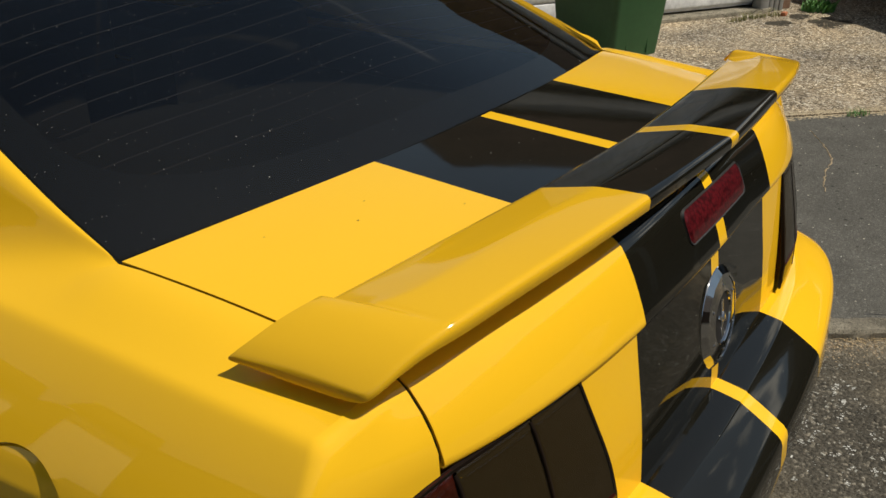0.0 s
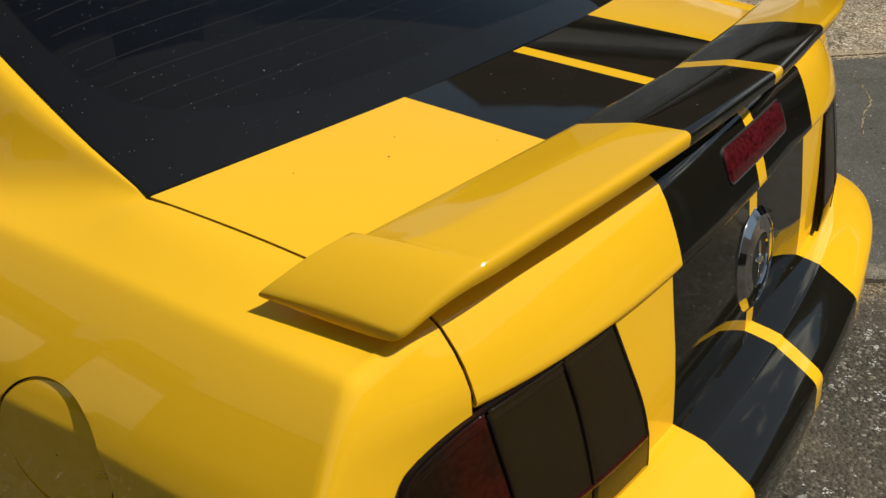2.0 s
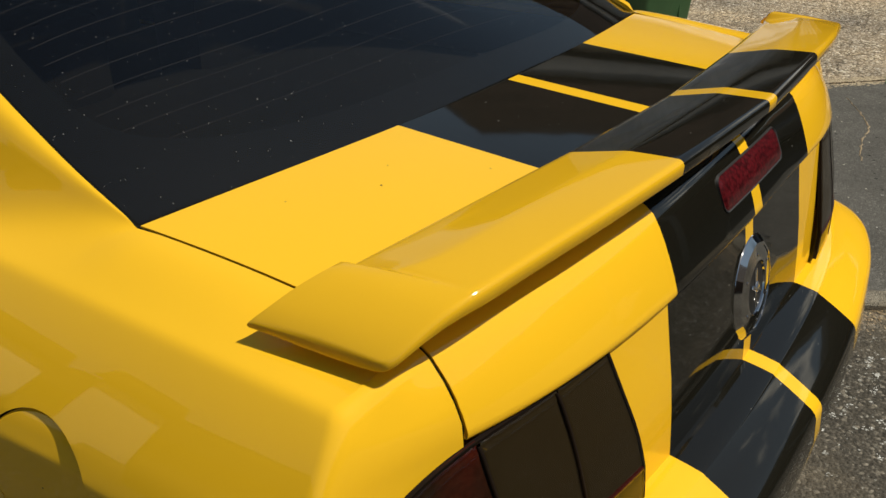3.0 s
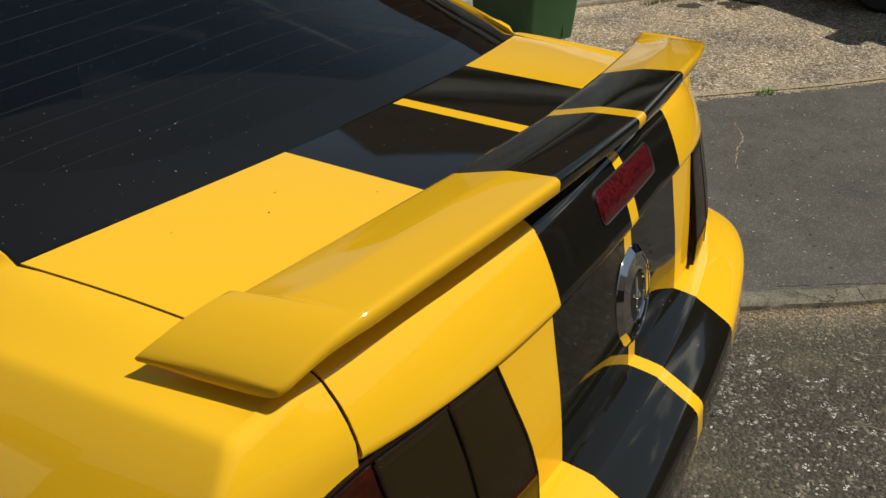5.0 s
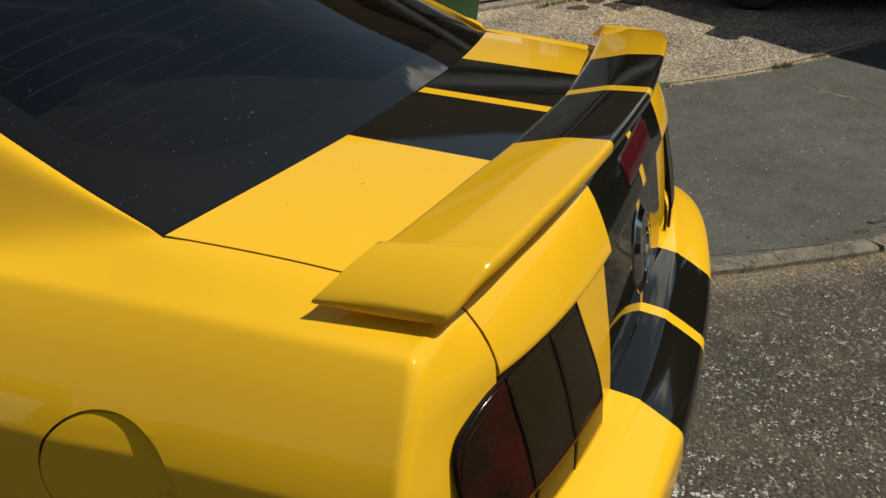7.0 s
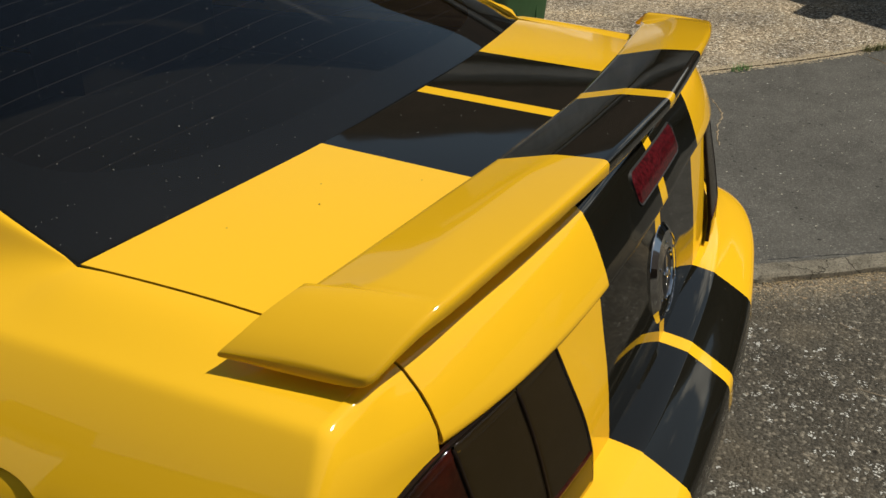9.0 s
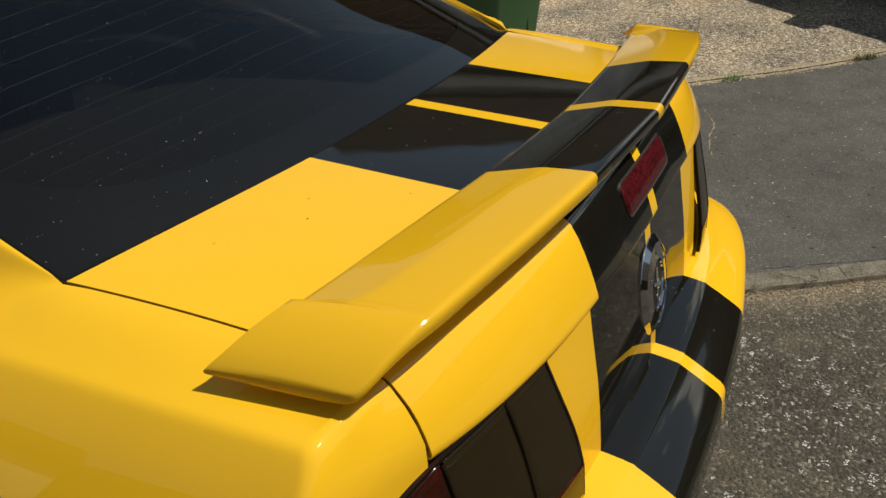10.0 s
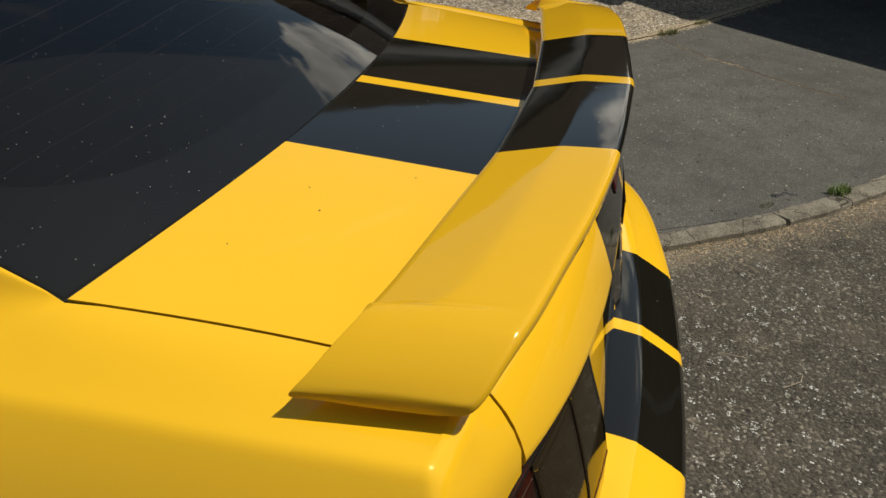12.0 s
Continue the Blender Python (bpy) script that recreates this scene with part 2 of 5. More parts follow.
def tint_film(name, tint):
    """The inner face of a pane: it tints but does not mirror."""
    m = bpy.data.materials.new(name)
    m.use_nodes = True
    nodes, links = m.node_tree.nodes, m.node_tree.links
    nodes.clear()
    clear = nodes.new("ShaderNodeBsdfTransparent")
    clear.inputs["Color"].default_value = (*tint, 1)
    links.new(clear.outputs["BSDF"], nodes.new("ShaderNodeOutputMaterial").inputs["Surface"])
    return m


CLEAN_GLASS = tint_film("tinted_inner_face", (0.70, 0.70, 0.70))
SIDE_GLASS = glass("tinted_glass", (0.2, 0.2, 0.2), False)


# ---- mesh helpers ----
def part(name, bm, material, parent=None, label="", sharp=38):
    """Links a bmesh as one mesh object under a thing or a part."""
    me = bpy.data.meshes.new(name)
    bm.to_mesh(me)
    bm.free()
    me.materials.append(material)
    for f in me.polygons:
        f.use_smooth = True
    me.set_sharp_from_angle(angle=radians(sharp))
    ob = new(name, me)
    if parent:
        ob.parent = parent
    return tagged(ob, label)


def thing(name, label, category, at=(0, 0, 0), turn=0.0, group=""):
    ob = new(name)
    ob.empty_display_size = 0.1
    ob.location = at
    ob.rotation_euler = (0, 0, radians(turn))
    return tagged(ob, label, category, group)


CORE = Vector((0.0, 1.6, 0.55))          # inside the car: panels turn their faces away from it


def sheet(grid, thick=0.0, closed_u=False, core=CORE):
    """A bmesh from a grid of points (rows of equal length); thick: its depth, laid inwards, away from the outer face."""
    bm = bmesh.new()
    cache = {}

    def vert(p):
        key = tuple(round(c, 6) for c in p)
        if key not in cache:
            cache[key] = bm.verts.new(p)
        return cache[key]

    rows = [[vert(p) for p in row] for row in grid]
    n = len(rows[0])
    for a, b in zip(rows, rows[1:]):
        for i in range(n if closed_u else n - 1):
            j = (i + 1) % n
            quad = []
            for v in (a[i], a[j], b[j], b[i]):
                if v not in quad:
                    quad.append(v)
            if len(quad) >= 3:
                try:
                    bm.faces.new(quad)
                except ValueError:
                    pass
    bm.normal_update()
    if core is not None:
        lean = sum(f.normal.dot(f.calc_center_median() - core) * f.calc_area() for f in bm.faces)
        if lean < 0:
            bmesh.ops.reverse_faces(bm, faces=bm.faces[:])
    if thick:
        bm.normal_update()
        outer = list(bm.faces)
        rim = [e for e in bm.edges if len(e.link_faces) == 1]
        inner = {v: bm.verts.new(v.co - v.normal * thick) for v in list(bm.verts)}
        for f in outer:
            bm.faces.new([inner[v] for v in reversed(f.verts)])
        for e in rim:
            f = e.link_faces[0]
            a, b = e.verts
            k = list(f.verts).index(a)
            if f.verts[(k + 1) % len(f.verts)] is not b:
                a, b = b, a
            bm.faces.new((b, a, inner[a], inner[b]))
    bm.normal_update()
    return bm


UP = Vector((0, 0, -1000.0))


def box(bm, lo, hi, bevel=0.0, m=None):
    """Adds a bevelled box between two corners."""
    made = bmesh.ops.create_cube(bm, size=1.0)["verts"]
    lo, hi = Vector(lo), Vector(hi)
    for v in made:
        v.co = lo + Vector([(hi[k] - lo[k]) * (v.co[k] + 0.5) for k in range(3)])
    if bevel:
        edges = list({e for v in made for e in v.link_edges})
        made = bmesh.ops.bevel(bm, geom=edges, offset=bevel, segments=2, affect='EDGES', profile=0.5)["verts"]
    if m is not None:
        bmesh.ops.transform(bm, matrix=m, verts=list(made))
    return made


def new_box(lo, hi, bevel=0.0, m=None):
    bm = bmesh.new()
    box(bm, lo, hi, bevel)
    if m is not None:
        bm.transform(m)
    return bm


def lathe(profile, steps=40):
    """A bmesh of revolution about the y axis from (radius, y) pairs."""
    grid = [[(r * math.cos(2 * math.pi * k / steps), y, r * math.sin(2 * math.pi * k / steps)) for k in range(steps)] for r, y in profile]
    return sheet(grid, closed_u=True)


def lerp(a, b, t):
    return a + (b - a) * t


def ease(t):
    t = max(0.0, min(1.0, t))
    return t * t * (3 - 2 * t)


def curve(x, pairs):
    """A smooth value through (x, value) pairs (monotone cubic by eased steps is too flat; this is plain Catmull-Rom)."""
    if x <= pairs[0][0]:
        return pairs[0][1]
    if x >= pairs[-1][0]:
        return pairs[-1][1]
    for k in range(len(pairs) - 1):
        x0, v0 = pairs[k]
        x1, v1 = pairs[k + 1]
        if x <= x1:
            m0 = (v1 - pairs[k - 1][1]) / (x1 - pairs[k - 1][0]) if k else (v1 - v0) / (x1 - x0)
            m1 = (pairs[k + 2][1] - v0) / (pairs[k + 2][0] - x0) if k + 2 < len(pairs) else (v1 - v0) / (x1 - x0)
            t, d = (x - x0) / (x1 - x0), x1 - x0
            return (2 * t**3 - 3 * t**2 + 1) * v0 + (t**3 - 2 * t**2 + t) * d * m0 + (3 * t**2 - 2 * t**3) * v1 + (t**3 - t**2) * d * m1


def span(a, b, n):
    return [a + (b - a) * k / (n - 1) for k in range(n)]


# ---- the car's shape: x across, y towards its front, z up; its tail lies near y = 0 ----
ROLL, YAW = 1.35, 1.9            # the car stands a little askew


def bow(x):
    """How far the tail curves forward towards its sides."""
    return 0.085 * x * x + 0.27 * x ** 4


def tail_bow(x):
    """The same for the tail panel and the lamps, which curve a little less."""
    return 0.085 * x * x + 0.20 * x ** 4


def tail_y(z):
    """The tail's middle line between bumper and boot lid."""
    return curve(z, [(0.66, -0.115), (0.69, -0.1135), (0.78, -0.105), (0.86, -0.092), (0.90, -0.0855), (0.94, -0.079)])


def lip_y(z):
    """The boot lid's rear face, from its lower lip to the top."""
    return curve(z, [(0.913, -0.0945), (0.919, -0.0965), (0.957, -0.083), (0.994, -0.066), (1.010, -0.056), (1.018, -0.045), (1.0225, -0.028), (1.0245, -0.012)])


def glass_base(x):
    return 0.311 + 0.17 * x * x, 1.041 - 0.03 * x * x - 0.038 * x ** 4


def deck_z(x, y):
    """The boot lid's top."""
    yb, zb = glass_base(x)
    back = max(0.0, yb - y)
    return zb - 0.048 * back - 1.07 * back * back * x ** 4


def lip_z(x, z):
    """The boot lid's rear face hangs lower and rounds off earlier towards its ends."""
    drop = 1.0245 - deck_z(x, -0.012 + bow(x))
    return z - drop * ease((z - 0.92) / 0.10) - 0.011 * (x / 0.622) ** 2 * (1 - ease((z - 0.915) / 0.07))


def lid_half(y):
    return curve(y, [(-0.05, 0.621), (0.0, 0.622), (0.2, 0.632), (0.382, 0.646)])


def crease_x(y):
    """Half the width at the shoulder crease."""
    return curve(y, [(0.0, 0.7243), (0.08, 0.7298), (0.15, 0.7340), (0.22, 0.7370), (0.3, 0.7394), (0.4, 0.7420), (0.55, 0.745), (0.8, 0.752), (1.2, 0.772), (1.8, 0.79), (3.0, 0.785), (3.8, 0.74), (4.5, 0.64)])


def crease_z(y):
    return curve(y, [(0.0, 0.968), (0.06, 0.9716), (0.12, 0.9748), (0.2, 0.9788), (0.3, 0.983), (0.45, 0.9868), (0.6, 0.989), (2.0, 0.987), (3.0, 0.965), (3.6, 0.94), (4.5, 0.84)])


SIDE_LINE = 0.136                # the side's lower crease lies this far below the shoulder crease


SIDE_FALL = [(0.0, 0.0), (0.02, 0.0178), (0.035, 0.0302), (0.05, 0.0407), (0.065, 0.0507), (0.08, 0.0604), (0.095, 0.0700), (0.110, 0.0780), (0.125, 0.0843), (0.136, 0.0884), (0.150, 0.0894), (0.170, 0.0904), (0.20, 0.0911), (0.30, 0.089), (0.70, 0.054)]


def side_at(y, z):
    """Half the width of the flank, which swells out below the shoulder crease and tucks in below its lower crease."""
    return crease_x(y) + curve(max(0.0, crease_z(y) - z), SIDE_FALL) * (0.94 + 0.2 * min(1.0, y))


def flank_x(y):
    return side_at(y, crease_z(y) - SIDE_LINE)


car = thing("car", "yellow sports coupe with glossy black racing stripes and tinted rear window", "car", (0, 0, 0))
car.location = (-0.0225, 0, 0)
car.rotation_euler = (0, radians(ROLL), radians(YAW))

# boot lid: top skin, and rear face with its lip
lid = []
for s in span(-1, 1, 61):
    row = []
    x0 = 0.622 * s
    yb = glass_base(0.646 * s)[0]
    for y in [lerp(yb, -0.012 + bow(x0), j / 14) for j in range(15)]:
        x = lid_half(y) * s
        row.append((x, y, deck_z(x, y)))
    for z in (1.0225, 1.018, 1.010, 0.994, 0.975, 0.957, 0.938, 0.924, 0.919, 0.915, 0.913):
        row.append((x0, lip_y(z) + bow(x0), lip_z(x0, z)))
    row.append((x0, lip_y(0.913) + bow(x0) + 0.014, lip_z(x0, 0.913) - 0.001))
    lid.append(row)
boot_lid = part("boot_lid", sheet(lid, 0.007), STRIPED, car, "yellow boot lid with two black stripes")

# tail panel below the lip, open behind the lamps
LAMP_IN = [(0.683, 0.365), (0.73, 0.371), (0.785, 0.380), (0.846, 0.397), (0.9035, 0.414)]
PANEL_Z = (0.94, 0.9035, 0.89, 0.86, 0.84, 0.80, 0.76, 0.73, 0.70, 0.66)
panel = []
for u in span(-1, 1, 61):
    panel.append([(u * (curve(z, LAMP_IN) + 0.003), tail_y(z) + tail_bow(curve(z, LAMP_IN) * u), z) for z in PANEL_Z])
for e, back in ((0.0035, 0.0035), (0.004, 0.03), (0.25, 0.05)):
    for side in (-1, 1):
        column = [(side * (curve(z, LAMP_IN) + e), tail_y(z) + tail_bow(curve(z, LAMP_IN) + e) + back, z) for z in PANEL_Z]
        panel.insert(0 if side < 0 else len(panel), column)
part("tail_panel", sheet(panel, 0.006), STRIPED, car, "yellow tail panel with black stripes")

# rear bumper: upper ledge, crease and rounded fascia, swept round the corner
OUTER = [(0.0, -0.231), (0.12, -0.230), (0.233, -0.226), (0.33, -0.219), (0.45, -0.206), (0.55, -0.192), (0.64, -0.172), (0.715, -0.143), (0.766, -0.102), (0.796, -0.04), (0.812, 0.08), (0.835, 0.28), (0.850, 0.42)]
INNER = [(0.0, -0.1135), (0.12, -0.1125), (0.233, -0.108), (0.33, -0.1), (0.44, -0.087), (0.52, -0.070), (0.585, -0.052), (0.640, -0.028), (0.680, -0.003), (0.705, 0.045), (0.735, 0.15), (0.775, 0.28), (0.80, 0.42)]


def bumper_column(u):
    k = u * (len(OUTER) - 1)
    at = lambda line, axis: curve(k, [(n, p[axis]) for n, p in enumerate(line)])
    ix, iy, ox, oy = at(INNER, 0), at(INNER, 1), at(OUTER, 0), at(OUTER, 1)
    rise = 0.006 * ease((u - 0.45) / 0.3)
    n = Vector((ix - ox, iy - oy)).normalized()
    crease = 0.405
    out = []
    for f, z in ((-0.25, 0.690), (0.0, 0.6875), (0.1, 0.6862), (0.25, 0.6838), (crease - 0.012, 0.6805), (crease, 0.6795), (crease + 0.012, 0.6782), (0.6, 0.6665), (0.8, 0.6525), (0.92, 0.6435), (0.97, 0.637), (0.995, 0.629), (1.0, 0.620)):
        out.append((lerp(ix, ox, f), lerp(iy, oy, f), z + rise))
    for back, z in ((-0.003, 0.590), (0.004, 0.53), (0.018, 0.46), (0.05, 0.38), (0.10, 0.31)):
        out.append((ox + n.x * back, oy + n.y * back, z))
    return out


us = span(0, 1, 61)
cols = [[(-x, y, z) for x, y, z in bumper_column(u)] for u in reversed(us)] + [bumper_column(u) for u in us[1:]]
part("rear_bumper", sheet(cols, 0.006), STRIPED, car, "yellow rear bumper with black stripes over its ledge")

AXLES, WHEEL_Z, ARCH_R = (0.90, 3.62), 0.335, 0.375


def sill_z(y):
    low = 0.30 if y < 0.5 else 0.20
    for a in AXLES:
        if abs(y - a) < ARCH_R:
            low = max(low, WHEEL_Z + math.sqrt(ARCH_R**2 - (y - a)**2))
    return low


def glass_z(x, y):
    yb, zb = glass_base(x)
    run = max(0.0, y - yb)
    flat = 0.012 * (1 - math.cos(2 * math.pi * x / 0.64)) / 2 * (0.25 + 0.75 * ease(run / 0.25))     # the pane is flatter towards its sides
    return zb + 0.55 * run - 0.10 * run * run - 0.035 * (abs(x) / 0.64) ** 4 * min(1.0, run / 0.3) - flat


GLASS_TOP = 0.98


def glass_half(y):
    return curve(y, [(0.382, 0.646), (0.5, 0.643), (0.7, 0.622), (GLASS_TOP, 0.57)])


def gap_point(y):
    """The quarter panel's inner edge along the boot lid, then the foot of the pillar."""
    if y < 0.382:
        return lid_half(y) + 0.0026, deck_z(lid_half(y), y) - 0.001
    return (curve(y, [(0.382, 0.651), (0.45, 0.664), (0.60, 0.695), (0.8, 0.715), (1.1, 0.73), (1.6, 0.74)]),
            curve(y, [(0.382, 1.021), (0.45, 1.016), (0.6, 1.004), (0.8, 1.0), (1.6, 0.995)]))


GAP_X = 0.6256                   # the quarter panel's edge beside the boot lid's rear face
LID_SIDE = [(lip_z(0.622, z), lip_y(z)) for z in (0.913, 0.919, 0.938, 0.957, 0.975, 0.994, 1.010, 1.018, 1.0225, 1.0245)]


def bend(a, b, c, n):
    """n points of a rounded corner from a by b to c."""
    out = []
    for t in span(0, 1, n):
        out.append(tuple((1 - t)**2 * p + 2 * t * (1 - t) * q + t * t * r for p, q, r in zip(a, b, c)))
    return out


def profile(y):
    """(x, z) of the side from the sill over both creases to the inner edge."""
    gx, gz = gap_point(y)
    zc = crease_z(y)
    zs = zc - SIDE_LINE
    low = sill_z(y)
    pts = [(side_at(y, z), z) for z in span(low, zs - 0.008, 7)]
    pts += bend((side_at(y, zs - 0.004), zs - 0.004), (side_at(y, zs), zs), (side_at(y, zs + 0.004), zs + 0.004), 5)
    pts += [(side_at(y, z), z) for z in span(zs + 0.010, zc - 0.012, 7)]
    c = Vector((crease_x(y), zc))
    inward = (Vector((gx, gz)) - c)
    top = lambda f: (c.x + inward.x * f, c.y + inward.y * f + crown * f * f * (1 - f))
    crown = curve(y, [(0.0, 0.008), (0.1, 0.013), (0.2, 0.032), (0.35, 0.036), (0.45, 0.010), (0.6, 0.0)])
    f0 = min(0.35, 0.008 / inward.length)
    pts += bend((side_at(y, zc - 0.007), zc - 0.007), tuple(c), top(f0), 8)
    pts += [top(f) for f in span(f0, 1.0, 9)[1:]]
    return pts


ROWS = len(profile(0.2))


def gap_y(z):
    """y of the rear face beside the boot gap, and below the boot lid."""
    if z < LID_SIDE[0][0]:
        return lerp(lip_y(0.913) + bow(GAP_X), tail_y(max(z, 0.66)) + tail_bow(GAP_X) + 0.003, ease((LID_SIDE[0][0] - z) / 0.018))
    return curve(z, LID_SIDE) + bow(GAP_X)


def swing(x, z):
    """How far the rear face runs forward between the boot gap and the body's corner."""
    dx = x - GAP_X
    if dx <= 0:
        return 0.0
    wide = max(0.02, side_at(0.03, z) - GAP_X)
    end = 0.026 + 0.08 * (z - 0.9)
    t = min(1.2, dx / wide)
    return 0.37 * dx + (end - gap_y(min(z, 0.955)) - 0.37 * wide) * t * t


def face_y(x, z):
    """The rear face's lean: beside the gap it rounds over like the boot lid, further out it stays flat."""
    flat = gap_y(z) if z < 0.955 else gap_y(0.955) + 0.35 * (z - 0.955)
    return lerp(gap_y(z), flat, ease((x - GAP_X) / 0.06))


EDGE_R = 0.014


def rear_column(u):
    """A column of the rear face: u from 0 at the boot gap to 1 at the body's outline."""
    pts = []
    outline = profile(0.05)
    for k in range(ROWS):
        y = 0.05
        for _ in range(3):
            px, z = profile(y)[k]
            x = lerp(GAP_X, px, u)
            p = Vector((x, z))
            d = 0.0
            if u < 1:
                d = min(((p - Vector(a)) - (Vector(b) - Vector(a)) * max(0, min(1, (p - Vector(a)).dot(Vector(b) - Vector(a)) / max(1e-9, (Vector(b) - Vector(a)).length_squared)))).length for a, b in zip(outline[6:], outline[7:]))
            r = EDGE_R * ease((x - GAP_X) / 0.03)
            turn = 0.0
            if r > 1e-5 and d < r:
                turn = r - math.sqrt(max(0.0, r * r - (r - d) ** 2))
            y1 = face_y(x, z) + swing(x, z) + turn
            if u >= 1:
                y = y1
        pts.append((x, y1, z))
    return pts


def pillar_points(y, rim=0.0):
    """From the pillar's foot to the edge of the glass; nothing where the boot lid begins."""
    gx, gz = gap_point(y)
    if y <= 0.382:
        return [(gx, y, gz)] * 10
    yy = min(y, GLASS_TOP)
    xe = glass_half(yy) + 0.003
    ze = glass_z(glass_half(yy), yy) + max(0, y - GLASS_TOP) * 0.18 - 0.0005
    w = min(1.0, (y - 0.382) / 0.30)
    kx, kz = lerp(xe, gx, 0.42 * (1 - 0.25 * w)), lerp(ze, gz, 0.13)
    pts = []
    for f in (0.12, 0.3, 0.5, 0.7, 0.86, 0.96):
        pts.append((lerp(gx, kx, f ** 1.5), y, lerp(gz, kz, f ** 0.9)))
    pts += [(lerp(kx, xe, 0.25), y, lerp(kz, ze, 0.45)), (lerp(kx, xe, 0.6), y, lerp(kz, ze, 0.86) + 0.7 * rim), (xe + 0.5 * rim, y, ze + rim), (xe - 0.0035, y, ze - 0.007)]
    return pts


ys = [0.078, 0.10, 0.12, 0.14, 0.17, 0.20, 0.23, 0.26, 0.29, 0.32, 0.35, 0.382, 0.40, 0.42, 0.445, 0.47, 0.50, 0.53, 0.56, 0.60, 0.64, 0.68, 0.72, 0.76, 0.80, 0.84, 0.88, 0.92, 0.96, 1.0, 1.08, 1.16, 1.22, 1.26, 1.30, 1.36, 1.45]
for side in (-1, 1):
    rim = 0.007 if side > 0 else 0.0
    cols = [rear_column(u) for u in (0, 0.15, 0.3, 0.45, 0.6, 0.72, 0.8, 0.86, 0.90, 0.93, 0.955, 0.975, 0.99, 1)]
    feet = [[c[-1]] * 10 for c in cols] + [pillar_points(y, rim) for y in ys]
    for n, y in enumerate(ys):
        line = [(x, y, z) for x, z in profile(y)] + pillar_points(y, rim)
        if y > 0.382:
            # the pillar's root flows into the shoulder
            w = 0.5
            for _ in range(26):
                calm = list(line)
                for i in range(ROWS - 8, ROWS + 5):
                    calm[i] = tuple(lerp(c, (a + b) / 2, w) for a, c, b in zip(line[i - 1], line[i], line[i + 1]))
                line = calm
        cols.append(line[:ROWS])
        feet[len(cols) - 1] = line[ROWS:]
    cols = [[(side * x, y, z) for x, y, z in c + f] for c, f in zip(cols, feet)]
    part("quarter_panel", sheet(cols, 0.0025), PAINT, car, "glossy yellow rear quarter panel with roof pillar")
    # dark strip in the gap round the boot lid, standing in for its shade
    path = [((side * (lid_half(y) + 0.0018)), y, deck_z(lid_half(y), y), 0) for y in span(0.386, 0.062, 20)]
    path += [(side * 0.6235, lip_y(z) + bow(0.6235), lip_z(0.6235, z), 1) for z in (1.0225, 1.018, 1.010, 0.994, 0.975, 0.957, 0.938, 0.924, 0.913)]
    grid = [[(x + d * side, y + (0.003 if back else 0.0), z - (0.0 if back else 0.0025)) for d in (-0.0016, 0.0, 0.0016)] for x, y, z, back in path]
    part("boot_seal", sheet(grid, 0.004), GAP, car, "black strip for the shade in the boot gap")


def glass_grid(inset=0.0, drop=0.0, nu=41, nv=17):
    grid = []
    for s in span(-1, 1, nu):
        row = []
        for f in span(0, 1, nv):
            yb = glass_base(0.646 * s)[0] + 0.003
            y = lerp(yb, GLASS_TOP - 0.03 * s * s, f)
            x = (glass_half(y) - inset) * s
            row.append((x, y, glass_z(x, y) - drop))
        grid.append(row)
    return grid


window = part("rear_window", sheet(glass_grid(), 0.004), REAR_GLASS, car, "dark tinted dusty rear window")
window.visible_shadow = False
window.data.materials.append(CLEAN_GLASS)
for f in list(window.data.polygons)[40 * 16:]:
    f.material_index = 1


def roof_point(s, y):
    half = curve(y, [(GLASS_TOP, 0.60), (1.5, 0.60), (2.3, 0.57)])
    z0 = curve(y, [(0.94, glass_z(0, 0.95)), (1.2, 1.365), (1.6, 1.385), (2.0, 1.375), (2.35, 1.34)])
    return (half * s, y - 0.03 * s * s * (y < 1.2), z0 - 0.05 * s * s)


part("roof", sheet([[roof_point(s, y) for y in span(0.985, 2.35, 16)] for s in span(-1, 1, 25)], 0.01), STRIPED, car, "yellow roof with black stripes")

# black border and heating wires under the rear window
def on_glass(s, f, drop):
    yb = glass_base(0.646 * s)[0] + 0.003
    y = lerp(yb, GLASS_TOP - 0.03 * s * s, f)
    x = glass_half(y) * s
    return (x, y, glass_z(x, y) - drop)


grid = []
for k in range(160):
    a = 2 * math.pi * k / 160
    c, s = math.cos(a), math.sin(a)
    m = max(abs(c), abs(s))
    outer = (c / m, 0.5 + 0.5 * s / m)
    n = (abs(c) ** 4.5 + abs(s) ** 4.5) ** (1 / 4.5)
    inner = (0.925 * c / n, 0.510 + 0.425 * s / n)
    grid.append([on_glass(lerp(outer[0], inner[0], f), lerp(outer[1], inner[1], f), 0.0055) for f in span(0, 1, 7)])
part("window_border", sheet(grid + grid[:1], 0.001), FRIT, window, "black ceramic window border")
for k in range(13):
    f = 0.17 + 0.056 * k
    row = []
    for s in span(-0.90, 0.90, 33):
        yb = glass_base(0.645 * s)[0]
        y = lerp(yb, GLASS_TOP - 0.03 * s * s, f)
        x = glass_half(y) * s
        row.append((x, y, glass_z(x, y) - 0.0058))
    grid = [[(x, y + 0.00045 * d, z + 0.0004 * d + 0.0003 * e) for x, y, z in row] for d, e in ((-1, 0), (0, 1), (1, 0), (0, -1))]
    part("heating_wire", sheet([list(c) for c in zip(*grid)], closed_u=True), HEATER, window, "fine copper heating wire")


